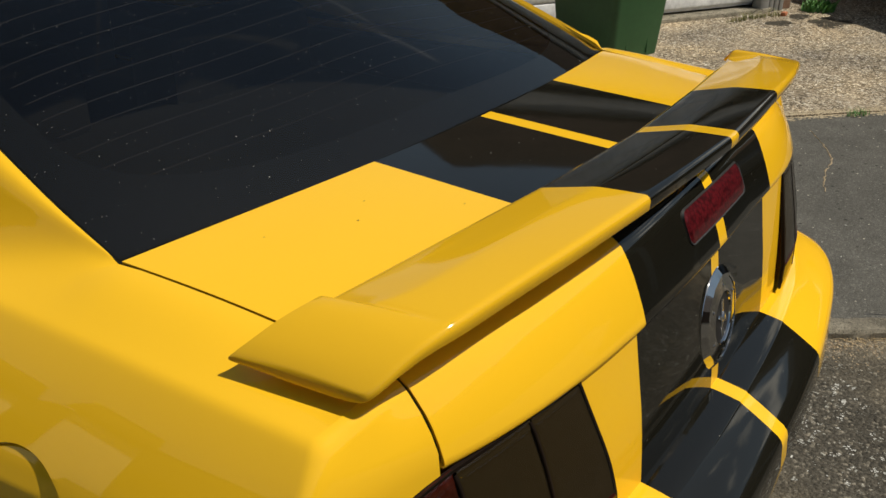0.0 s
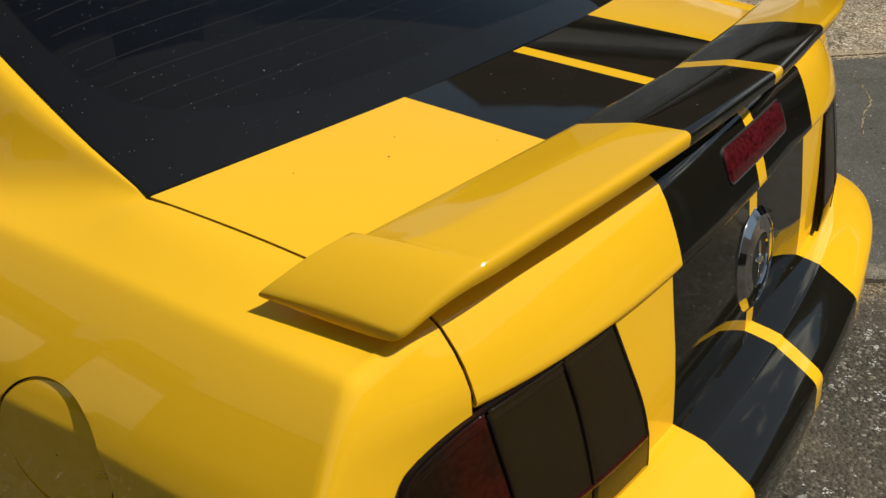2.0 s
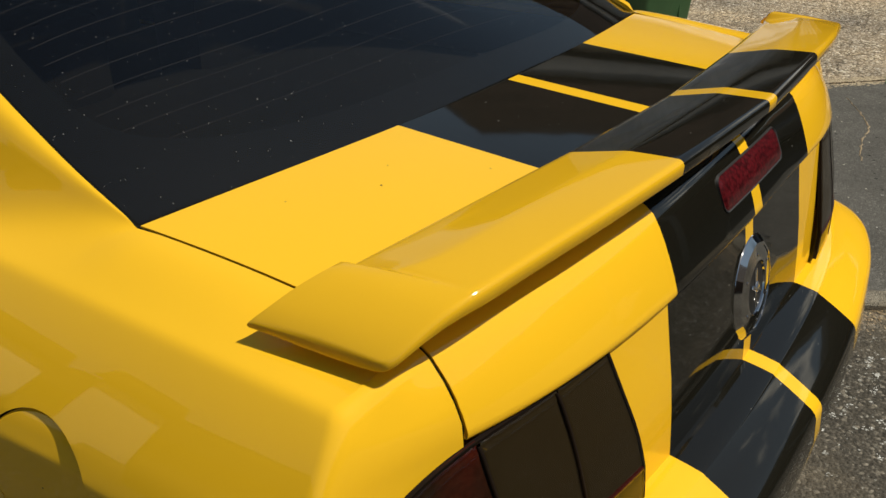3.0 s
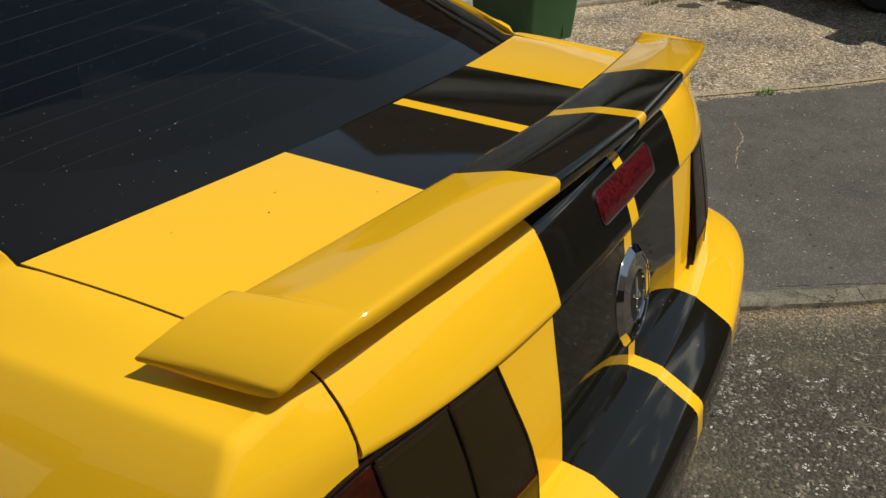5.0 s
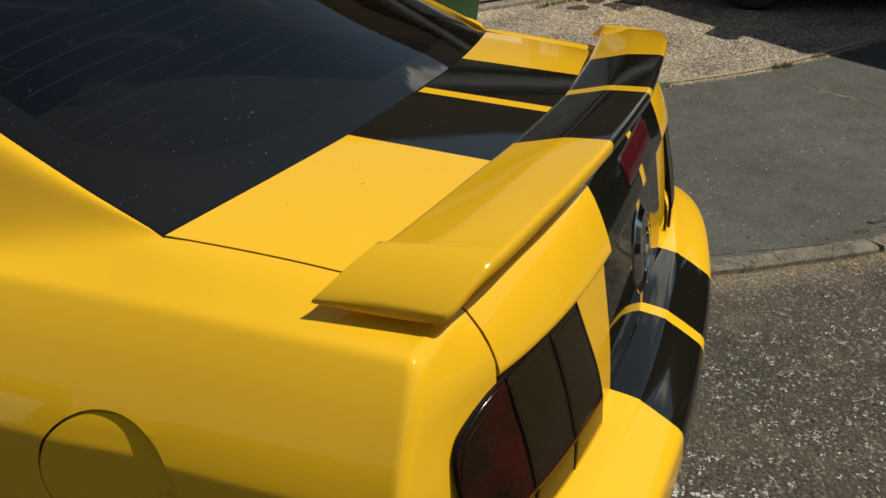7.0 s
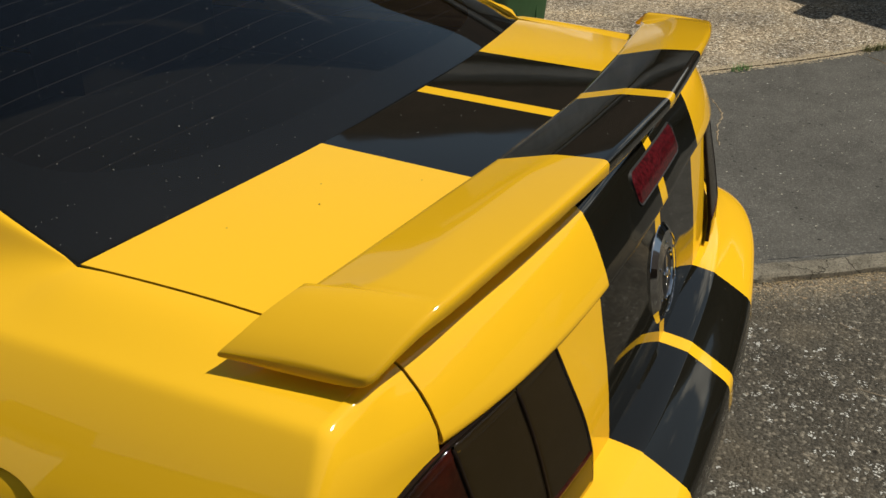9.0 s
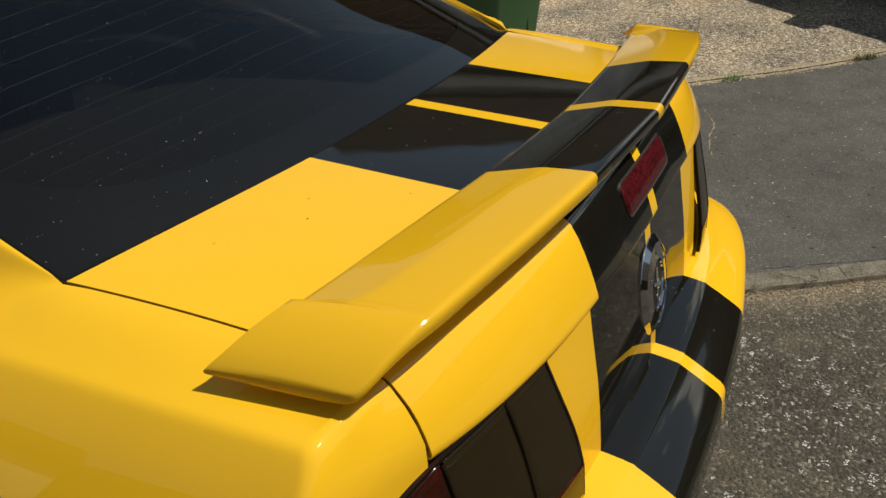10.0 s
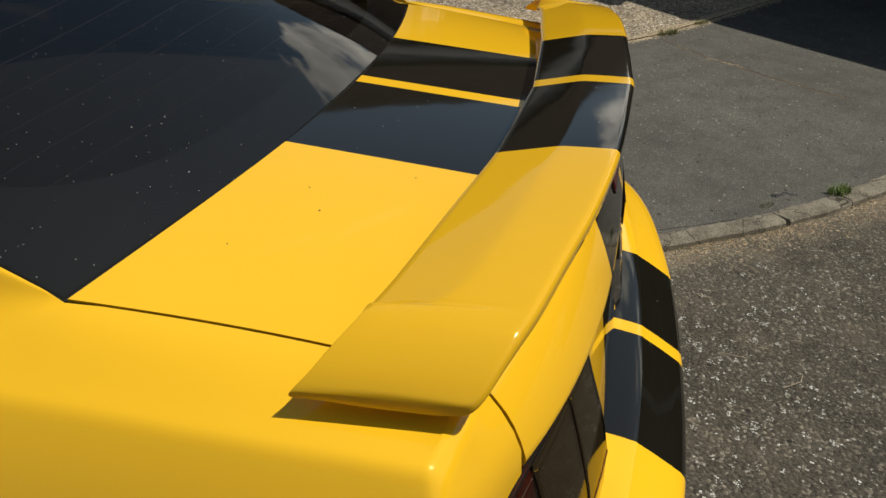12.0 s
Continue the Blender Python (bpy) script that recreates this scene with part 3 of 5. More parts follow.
# spoiler
def spoiler_ring(x):
    """One section, from the front edge over the ridge to the rear edge and back below; x: across the front edge, the rear edge is a little shorter.
    Along the blade a sloping facet falls from the ridge to the front edge; at the drooped tip it ends in a step."""
    a = abs(x)
    short = 0.684 / 0.704
    r = a * short
    w = ease((a - 0.604) / 0.016)
    yf = lerp(curve(a, [(0, 0.050), (0.262, 0.065), (0.336, 0.076), (0.39, 0.0865), (0.48, 0.1015), (0.56, 0.1155), (0.60, 0.126), (0.63, 0.132)]),
              curve(a, [(0.59, 0.121), (0.6186, 0.1225), (0.6355, 0.124), (0.652, 0.130), (0.669, 0.138), (0.69, 0.149), (0.704, 0.161)]), w)
    zf = lerp(curve(a, [(0, 1.062), (0.262, 1.0585), (0.336, 1.0545), (0.39, 1.0500), (0.48, 1.0440), (0.56, 1.0380), (0.60, 1.0325), (0.63, 1.029)]),
              curve(a, [(0.59, 1.0465), (0.6186, 1.046), (0.6355, 1.0455), (0.652, 1.041), (0.669, 1.034), (0.69, 1.022), (0.704, 1.010)]), w)
    yr = curve(r, [(0, -0.092), (0.263, -0.0785), (0.42, -0.057), (0.507, -0.038), (0.5855, -0.0205), (0.623, -0.009), (0.648, 0.001), (0.664, 0.008), (0.675, 0.0145), (0.681, 0.022), (0.684, 0.036)])
    zr = curve(r, [(0, 1.080), (0.263, 1.0790), (0.42, 1.0690), (0.507, 1.0585), (0.5855, 1.0475), (0.623, 1.0385), (0.648, 1.027), (0.664, 1.017), (0.674, 1.0095), (0.684, 1.002)])
    yk = curve(a, [(0, -0.020), (0.274, -0.0095), (0.345, 0.004), (0.47, 0.023), (0.547, 0.038), (0.577, 0.046), (0.603, 0.060), (0.615, 0.068)])
    zk = curve(a, [(0, 1.0775), (0.274, 1.0750), (0.345, 1.0715), (0.47, 1.0625), (0.547, 1.0550), (0.577, 1.0515), (0.603, 1.0475), (0.615, 1.046)])
    yk, zk = lerp(yk, lerp(yf, yr, 0.45), w), lerp(zk, lerp(zf, zr, 0.45) + 0.0025, w)
    r1 = curve(a, [(0, 0.0055), (0.62, 0.0055), (0.66, 0.0045), (0.704, 0.004)])
    r2 = curve(a, [(0, 0.0075), (0.60, 0.0075), (0.65, 0.0065), (0.704, 0.005)])
    thick = curve(a, [(0, 0.026), (0.5, 0.024), (0.60, 0.020), (0.65, 0.015), (0.704, 0.011)])
    drop = curve(a, [(0, 0.006), (0.58, 0.006), (0.63, 0.004), (0.67, 0.002), (0.704, 0.0)])
    at = lambda y, z: (x * lerp(1.0, short, (yf - y) / (yf - yr)), y, z)
    top = [at(lerp(yf - r1, yk, g), lerp(zf, zk, g)) for g in (0.05, 0.3, 0.65, 0.92)]
    top += [at(yk, zk - 0.0003)]
    top += [at(lerp(yk, yr + r2, g), lerp(zk, zr, g) + 0.0012 * g * (1 - g)) for g in (0.08, 0.3, 0.55, 0.8, 0.95, 1.0)]
    rear = []
    for k in range(1, 8):
        ang = math.pi * k / 8
        rear.append(at(yr + r2 - r2 * math.sin(ang), zr - r2 + r2 * math.cos(ang) - (drop if k > 4 else 0.0)))
    under = [at(lerp(yf, yr, f), lerp(zf, zr, f) - thick * v) for f, v in ((0.88, 1.0), (0.7, 1.0), (0.45, 0.95), (0.22, 0.75))]
    front = []
    for k in range(1, 6):
        ang = math.pi * k / 6
        front.append(at(yf - r1 + r1 * math.sin(ang), zf - r1 - r1 * math.cos(ang)))
    return top + rear + under + front


tip = lambda n: [0.704 - 0.005 * (1 - math.sin(math.pi / 2 * k / n)) for k in range(n + 1)]
half = span(0.0, 0.53, 16) + span(0.545, 0.598, 6) + span(0.604, 0.620, 8) + span(0.628, 0.696, 14) + tip(6)
rings = []
for x in [-v for v in reversed(half)] + half[1:]:
    ring = [Vector(p) for p in spoiler_ring(x)]
    t = max(0.0, (abs(x) - 0.699) / 0.005)
    shrink = 0.62 + 0.38 * math.sqrt(max(0.0, 1 - t * t))
    top_n, rear_n, under_n = 11, 7, 4
    low = ring[top_n + rear_n:top_n + rear_n + under_n]
    out = []
    for p in ring:
        under_z = min(low, key=lambda q: abs(q.y - p.y)).z
        over_z = min(ring[:top_n], key=lambda q: abs(q.y - p.y)).z
        mid = Vector((p.x, p.y, (under_z + over_z) / 2))
        q = mid + (p - mid) * shrink
        q.x *= 1.028 if x > 0 else 1.004
        out.append(tuple(q))
    rings.append(out)
bm = sheet(rings, closed_u=True, core=None)
for loop in [[e for e in bm.edges if len(e.link_faces) == 1 and e.verts[0].co.x * s > 0] for s in (-1, 1)]:
    bmesh.ops.contextual_create(bm, geom=loop)
bmesh.ops.recalc_face_normals(bm, faces=bm.faces)
spoiler = part("spoiler", bm, SPOILER_PAINT, car, "yellow boot spoiler with black stripes and drooped tips")
for x in (-0.44, 0.0, 0.44):
    pz = deck_z(x, 0.0)
    part("spoiler_foot", new_box((x - 0.05, -0.03 + bow(x), pz - 0.006), (x + 0.05, 0.03 + bow(x), 1.050), 0.006), SPOILER_PAINT, spoiler)


# lamps: a smoked lens in three segments over a dark housing, with raised dividers between them
LAMP_TOP = [(0.38, 0.9085), (0.414, 0.9080), (0.5045, 0.9035), (0.612, 0.8975), (0.6467, 0.8900), (0.6806, 0.880), (0.7032, 0.8705), (0.7145, 0.858), (0.7195, 0.845), (0.7215, 0.825)]
LAMP_SEAMS = ([(0.70, 0.486), (0.75, 0.4875), (0.78, 0.490), (0.846, 0.4955), (0.8975, 0.5045)], [(0.70, 0.597), (0.731, 0.5976), (0.806, 0.602), (0.846, 0.607), (0.8905, 0.612)])
LAMP_LOW, LAMP_FOLD = 0.676, 0.738


def lamp_y(x, z):
    """The lens's face, nearly flush with the tail."""
    swell = (0.9 - z) / (0.9 - LAMP_FOLD) if z > LAMP_FOLD else 1 - 0.3 * (LAMP_FOLD - z) / (LAMP_FOLD - LAMP_LOW)
    return tail_y(z) + tail_bow(min(x, GAP_X)) + swing(x, z) - 0.003 - 0.012 * max(0.0, swell)


def lamp_edge(n, z):
    """The side edges of the segments, from the inner edge outwards."""
    return curve(z, LAMP_IN) if n == 0 else curve(z, LAMP_SEAMS[n - 1])


def lamp_rows(n, inset, face):
    """A grid over one segment, from its inner to its outer side; face(x, z, d, t): y at a depth d below the top edge."""
    rows = []
    for t in (0, 0.02, 0.06, 0.2, 0.35, 0.5, 0.62, 0.72, 0.80, 0.86, 0.91, 0.95, 0.98, 1.0):
        if n < 2:
            top = curve(lerp(lamp_edge(n, 0.9), lamp_edge(n + 1, 0.9), t), LAMP_TOP)
        else:
            top = curve(lerp(0.612, 0.7215, t), LAMP_TOP)
        top -= inset
        row = []
        for d in (0.0, 0.0007, 0.0017, 0.003, 0.0048, 0.0092, 0.0100, 0.0108, 0.0120, 0.014, 0.03, 0.05, 0.075, 0.10, 0.13, 1, 2, 3, 4):
            z = max(top - d, LAMP_FOLD + 0.004) if d < 1 else (LAMP_FOLD + 0.002, LAMP_FOLD, 0.712, LAMP_LOW)[d - 1]
            if n < 2:
                x = lerp(lamp_edge(n, z) + inset, lamp_edge(n + 1, z) - 0.0025, t)
            else:
                x = lerp(lamp_edge(2, z) + 0.0025, 0.7215 - inset - 0.006 * ease((0.80 - z) / 0.10), t)
            row.append((x, face(x, z, d, t), z))
        rows.append(row)
    return rows


def tail_lamp(side):
    lamp = None

    def lens_face(x, z, d, t):
        back = curve(min(d, 0.02), [(0.0, 0.0046), (0.0007, 0.0025), (0.0017, 0.0012), (0.003, 0.0004), (0.0048, 0.0), (0.0092, 0.0), (0.0100, 0.0016), (0.0108, 0.0008), (0.0120, 0.0002), (0.014, 0.0), (0.02, 0.0)])
        back += 0.003 if t in (0, 1.0) else 0.0
        return lamp_y(x, z) + back

    for n in range(3):
        grid = [[(side * x, y, z) for x, y, z in row] for row in lamp_rows(n, 0.003, lens_face)]
        piece = part("tail_lamp" if n == 0 else "lamp_segment", sheet(grid), TAIL_LENS, car if n == 0 else lamp,
                     "smoked dark red tail lamp in three upright segments" if n == 0 else "", 50)
        lamp = lamp or piece
        piece.visible_shadow = False
        grid = [[(side * x, y, z) for x, y, z in row] for row in lamp_rows(n, 0.0, lambda x, z, d, t: lamp_y(x, z) + 0.0028)]
        part("lamp_housing", sheet(grid, 0.004), LAMP_RED if n == 2 else LAMP_DARK, lamp, "red reflector behind the lens" if n == 2 else "dark lamp housing")
    rim = [(lamp_edge(0, z), z) for z in span(LAMP_LOW, 0.9, 12)]
    rim += [(x, curve(x, LAMP_TOP)) for x in span(0.414, 0.70, 30)]
    rim += [(x, curve(x, LAMP_TOP)) for x in (0.7032, 0.709, 0.7145, 0.717, 0.7195, 0.7208, 0.7215)] + [(0.7215 - 0.006 * ease((0.80 - z) / 0.10), z) for z in span(0.815, LAMP_LOW, 8)]
    grid = []
    for k, (x, z) in enumerate(rim):
        (ax, az), (bx, bz) = rim[max(0, k - 1)], rim[min(len(rim) - 1, k + 1)]
        n = Vector((bz - az, ax - bx)).normalized() * 0.0040
        y = lamp_y(x, z)
        grid.append([(side * (x - n.x * 0.10), y + 0.006, z - n.y * 0.10), (side * x, y + 0.0012, z), (side * (x + n.x), y + 0.0012, z + n.y), (side * (x + n.x), y + 0.004, z + n.y)])
    part("lamp_gasket", sheet(grid), LAMP_FIN, lamp, "black rubber gasket")
    grid = [[(side * x, lamp_y(x, z) + q, z) for z, q in ((LAMP_FOLD + 0.0025, 0.003), (LAMP_FOLD + 0.0022, -0.0006), (LAMP_FOLD - 0.0002, -0.0010), (LAMP_FOLD - 0.0026, -0.0002), (LAMP_FOLD - 0.0028, 0.003))] for x in span(curve(LAMP_FOLD, LAMP_IN) + 0.007, 0.709, 30)]
    part("lens_rib", sheet(grid), RIB_RED, lamp, "thin red rib along the lens")
    for seam in LAMP_SEAMS:
        grid = []
        for z in span(curve(seam[-1][1], LAMP_TOP) - 0.006, 0.690, 16):
            x = curve(z, seam)
            y = lamp_y(x, z) + (0.002 if z > 0.885 else 0.0)
            grid.append([(side * (x + d), y + back, z) for d, back in ((-0.0028, 0.004), (-0.0024, 0.0002), (-0.0014, -0.0008), (0.0014, -0.0008), (0.0024, 0.0002), (0.0028, 0.004))])
        grid.append([(x, y + 0.012, z - 0.004) for x, y, z in grid[-1]])
        part("lamp_divider", sheet(grid), LAMP_FIN, lamp, "dark raised divider")


tail_lamp(-1)
tail_lamp(1)

BRAKE_X, BRAKE_Z = 0.012, 0.976
rows = []
for x in [0.124 * math.sin(math.pi / 2 * q) for q in span(-1, 1, 41)]:
    edge = abs(x) / 0.124
    h = 0.0215 * (1 - 0.5 * (1 - math.sqrt(max(0.0, 1 - max(0, (edge - 0.90) / 0.10) ** 2))))
    row = []
    for f in (-1, -0.93, -0.7, 0, 0.7, 0.93, 1):
        z = BRAKE_Z + h * f
        row.append((x + BRAKE_X, lip_y(z) + bow(x) - 0.004 * (1 if abs(f) < 0.9 and edge < 0.97 else 0.3), z))
    rows.append(row)
rows_edge = [r[0] for r in rows] + [r[-1] for r in reversed(rows)] + [rows[0][0]]
brake = part("brake_light", sheet(rows, 0.012), BRAKE_LENS, boot_lid, "long red high-level brake light")
grid = []
for x, y, z in rows_edge:
    grid.append([(BRAKE_X + (x - BRAKE_X) * 0.97, y + 0.001, BRAKE_Z + (z - BRAKE_Z) * 0.97), (BRAKE_X + (x - BRAKE_X) * 1.012, y - 0.0016, BRAKE_Z + (z - BRAKE_Z) * 1.07), (BRAKE_X + (x - BRAKE_X) * 1.016, y + 0.002, BRAKE_Z + (z - BRAKE_Z) * 1.10)])
part("brake_light_gasket", sheet(grid, 0.004), RUBBER, brake, "black gasket round the brake light")

# round emblem
EMB = (0.010, -0.0990, 0.796)
tilt = Matrix.Translation(EMB) @ Matrix.Rotation(radians(-8), 4, 'X') @ Matrix.Scale(1.05, 4)


def emblem_ring(r, y, facets=0.0):
    """One ring of the emblem; facets: how far it is cut to a twelve-sided outline."""
    out = []
    for k in range(96):
        a = 2 * math.pi * k / 96
        flat = math.cos(math.pi / 12) / math.cos((a % (math.pi / 6)) - math.pi / 12)
        q = r * lerp(1.0, flat, facets)
        out.append((q * math.cos(a), y, q * math.sin(a)))
    return out


bm = sheet([emblem_ring(*p) for p in ((0.0, -0.006), (0.036, -0.006), (0.0375, -0.0105), (0.0390, -0.0118), (0.0500, -0.0112), (0.0600, -0.0098), (0.0605, -0.0108, 0.4), (0.0655, -0.0100, 0.8), (0.0745, -0.0030, 0.2), (0.0765, 0.000), (0.0768, 0.006), (0.072, 0.012), (0.0, 0.012))], closed_u=True)
bm.transform(tilt)
emblem = part("emblem", bm, OLD_CHROME, boot_lid, "round chrome filler-cap style emblem", sharp=9)
bm = lathe([(0.060, 0.002), (0.079, 0.004), (0.081, 0.009), (0.080, 0.016), (0.060, 0.016)], 64)
bm.transform(tilt)
part("emblem_gasket", bm, TRIM, emblem, "black plastic backing ring")
bm = lathe([(0.0, -0.0085), (0.034, -0.0085), (0.0366, -0.0080), (0.0370, -0.003)], 48)
bm.transform(tilt)
part("emblem_face", bm, TRIM, emblem, "black emblem centre")
bm = bmesh.new()
box(bm, (-0.0035, -0.0105, -0.029), (0.0035, -0.0078, 0.029), 0.001)
box(bm, (-0.020, -0.0120, -0.005), (0.020, -0.0080, 0.001), 0.002, Matrix.Rotation(radians(28), 4, 'Y'))
box(bm, (-0.005, -0.0125, -0.010), (0.008, -0.0080, 0.006), 0.002, Matrix.Rotation(radians(-35), 4, 'Y'))
bm.transform(tilt)
part("emblem_motif", bm, CHROME, emblem, "plain raised chrome motif")
for k in range(6):
    a = radians(30 + 60 * k)
    bm = lathe([(0.0, -0.0125), (0.0016, -0.0123), (0.0024, -0.0115), (0.0026, -0.009)], 12)
    bm.transform(tilt @ Matrix.Translation((0.0495 * math.cos(a), 0, 0.0495 * math.sin(a))))
    part("emblem_stud", bm, OLD_CHROME, emblem)

# the tail's one corner stands a little further back than the other
for ob in list(car.children):
    if ob.name.split(".")[0] in ("boot_lid", "tail_panel", "quarter_panel", "tail_lamp", "boot_seal"):
        for o in (ob, *ob.children):
            if o.name.startswith(("emblem", "brake", "dirt")):
                continue
            for v in o.data.vertices:
                if v.co.x > 0.63 and v.co.z > 0.90 and ob.name.startswith("quarter"):
                    v.co.z += 0.013 * ease((v.co.x - 0.63) / 0.08) * ease((v.co.z - 0.90) / 0.06) * ease((0.75 - v.co.y) / 0.4)
                if v.co.x > 0.15 and ob.name.startswith("tail_lamp"):
                    v.co.z = max(v.co.z, 0.695)
                if v.co.x > 0.15 and v.co.y < 0.25:
                    v.co.y -= (0.022 if ob.name.startswith("tail_lamp") else 0.020) * ease((v.co.x - 0.15) / 0.40) * ease((0.25 - v.co.y) / 0.22)

# and the spoiler's end above it stands higher
for o in (spoiler, *spoiler.children):
    for v in o.data.vertices:
        w = ease((v.co.x - 0.20) / 0.45)
        v.co += Vector((0.012, -0.022, 0.011)) * w

# fuel door on the flank
FY, FZ, FR = 0.3565, 0.8055, 0.0885


def disc(r0, r1, off, n=64, m=5):
    """Rings on the flank about the fuel door's middle; off: how far they stand out."""
    rows = []
    for r in span(r0, r1, m):
        row = []
        for k in range(n):
            a = 2 * math.pi * k / n
            y, z = FY + r * math.cos(a), FZ + 0.96 * r * math.sin(a)
            row.append((-(side_at(y, z) + off(a, r)), y, z))
        rows.append(row)
    return rows


# the round opening in the flank
quarter = [o for o in car.children if o.name.startswith("quarter_panel") and o.data.vertices[0].co.x < 0][0]
ring = lambda x: [(x, FY + FR * math.cos(2 * math.pi * k / 64), FZ + 0.96 * FR * math.sin(2 * math.pi * k / 64)) for k in range(64)]
bm = sheet([ring(-1.0), ring(-0.6)], closed_u=True, core=None)
for x in (-1.0, -0.6):
    bm.faces.new([v for v in bm.verts if abs(v.co.x - x) < 1e-6])
bmesh.ops.recalc_face_normals(bm, faces=bm.faces)
cutter = part("cutter", bm, GAP, car)
hole = quarter.modifiers.new("opening", 'BOOLEAN')
hole.operation, hole.object, hole.solver = 'DIFFERENCE', cutter, 'EXACT'
bpy.context.view_layer.update()
opened = bpy.data.meshes.new_from_object(quarter.evaluated_get(bpy.context.evaluated_depsgraph_get()))
quarter.modifiers.clear()
quarter.data = opened
quarter.data.materials.clear()
quarter.data.materials.append(PAINT)
quarter.data.set_sharp_from_angle(angle=radians(38))
bpy.data.objects.remove(cutter)

lean = lambda a, r: -0.004 + 0.0055 * math.cos(a) * r / FR
fuel = part("fuel_door", sheet(disc(0.001, FR - 0.0045, lean, m=26) + disc(FR - 0.003, FR - 0.0025, lambda a, r: lean(a, r) - 0.003, m=2), closed_u=True), PAINT, car, "round yellow fuel door")
part("fuel_door_pocket", sheet(disc(FR + 0.004, FR - 0.02, lambda a, r: -0.014, m=3) , closed_u=True), RUBBER, fuel, "dark pocket round the fuel door")

# a finger dimple and a dark slot at the door's rear edge
def on_door(y, z, out):
    a, r = math.atan2((z - FZ) / 0.96, y - FY), math.hypot(y - FY, (z - FZ) / 0.96)
    return (-(side_at(y, z) + lean(a, r) + out), y, z)


grid = [[on_door(0.2915 + r * 0.0085 * math.cos(a), 0.807 + r * 0.0045 * math.sin(a) - 0.25 * r * 0.0085 * math.cos(a), out) for r, out in ((1.2, -0.0005), (1.0, 0.0018), (0.8, 0.0022), (0.55, 0.0002), (0.1, -0.0002))] for a in span(0, 2 * math.pi, 25)]
part("finger_dimple", sheet(grid), PAINT, fuel, "shallow finger dimple with a raised rim")
grid = [[on_door(FY - (FR - 0.0055) * math.cos(a) + d, FZ - 0.96 * (FR - 0.0055) * math.sin(a), 0.0012) for d in (0.0, 0.0015, 0.003, 0.0042 * math.sin(k * math.pi / 12) + 0.001)] for k, a in enumerate(span(0.06, 0.42, 13))]
part("door_slot", sheet(grid), GAP, fuel, "dark slot at the edge of the fuel door")

# crumbs of dirt on the paint
CRUMB = plain("dirt_crumb", (0.05, 0.03, 0.015), 0.9, grain=200.0, vary=0.4)
for cx, cy, r in ((-0.378, 0.255, 0.0009), (-0.425, 0.228, 0.0011), (-0.31, 0.15, 0.0008), (-0.52, 0.29, 0.0008)):
    bm = lathe([(0.0, -0.4 * r), (0.6 * r, -0.35 * r), (r, 0.0), (0.5 * r, 0.3 * r)], 9)
    bm.transform(Matrix.Translation((cx, cy, deck_z(cx, cy) + 0.0003)) @ Matrix.Rotation(radians(-90), 4, 'X') @ Matrix.Scale(1.5, 4, (1, 0, 0)))
    part("dirt_crumb", bm, CRUMB, boot_lid, "dark crumb of dirt")

# cabin floor behind the glass
bm = new_box((-0.60, 0.40, 0.86), (0.60, 1.25, 0.90), 0.02)
part("parcel_shelf", bm, DARK, car, "dark parcel shelf")
bm = new_box((-0.66, 0.05, 0.36), (0.66, 3.3, 0.80), 0.03)
part("cabin_tub", bm, DARK, car, "dark cabin tub")

for side in (-1, 1):
    x0, x1 = sorted((side * 0.655, side * 0.685))
    part("cabin_lining", new_box((x0, 0.45, 0.80), (x1, 2.75, 0.985), 0.008), DARK, car, "dark cabin side lining")
    x0, x1 = sorted((side * 0.10, side * 0.58))
    part("rear_seat", new_box((x0, 1.15, 0.62), (x1, 1.32, 1.08), 0.05), DARK, car, "dark rear seat back")
    part("front_seat", new_box((x0, 1.95, 0.55), (x1, 2.12, 1.20), 0.05), DARK, car, "dark front seat back")

# the rest of the body, forward of the quarter panels
def side_column(y):
    low = sill_z(y)
    pts = []
    for f in span(0, 1, 14):
        z = lerp(low, crease_z(y), f)
        pts.append((side_at(y, z), y, z))
    for i, dz in ((0.02, 0.004), (0.05, 0.007), (0.09, 0.009)):
        pts.append((pts[13][0] - i, y, crease_z(y) + dz))
    return pts


def belt(y):
    return curve(y, [(1.4, 0.985), (2.8, 0.97), (3.6, 0.94), (4.4, 0.86), (4.5, 0.82)])


fys = [3.225, 3.26, 3.30, 3.36, 3.44, 3.53, 3.62, 3.71, 3.80, 3.88, 3.94, 3.98, 4.0, 4.1, 4.25, 4.4, 4.5]
for side in (-1, 1):
    cols = [[(side * x, y, z) for x, y, z in side_column(y)] for y in span(1.455, 2.75, 14)]
    door = part("door", sheet(cols, 0.008), PAINT, car, "yellow door")
    cols = [[(side * x, y, z) for x, y, z in side_column(y)] for y in [2.755, 2.85, 3.0, 3.15] + fys]
    part("front_wing", sheet(cols, 0.008), PAINT, car, "yellow front wing")
    grid = [[(side * lerp(0.76, 0.61, f), lerp(a, b, f), lerp(0.985, 1.335, f)) for f in span(0, 1, 6)] for a, b in zip(span(1.15, 2.95, 12), span(1.16, 2.30, 12))]
    part("side_window", sheet(grid, 0.004), SIDE_GLASS, car, "tinted side window")
hood = [[(s * (flank_x(y) - 0.14), y - 0.10 * s * s * (y > 4.3), belt(y) + 0.045 * (1 - s * s)) for y in span(3.0, 4.5, 14)] for s in span(-1, 1, 21)]
part("bonnet", sheet(hood, 0.01), STRIPED, car, "yellow bonnet with black stripes")
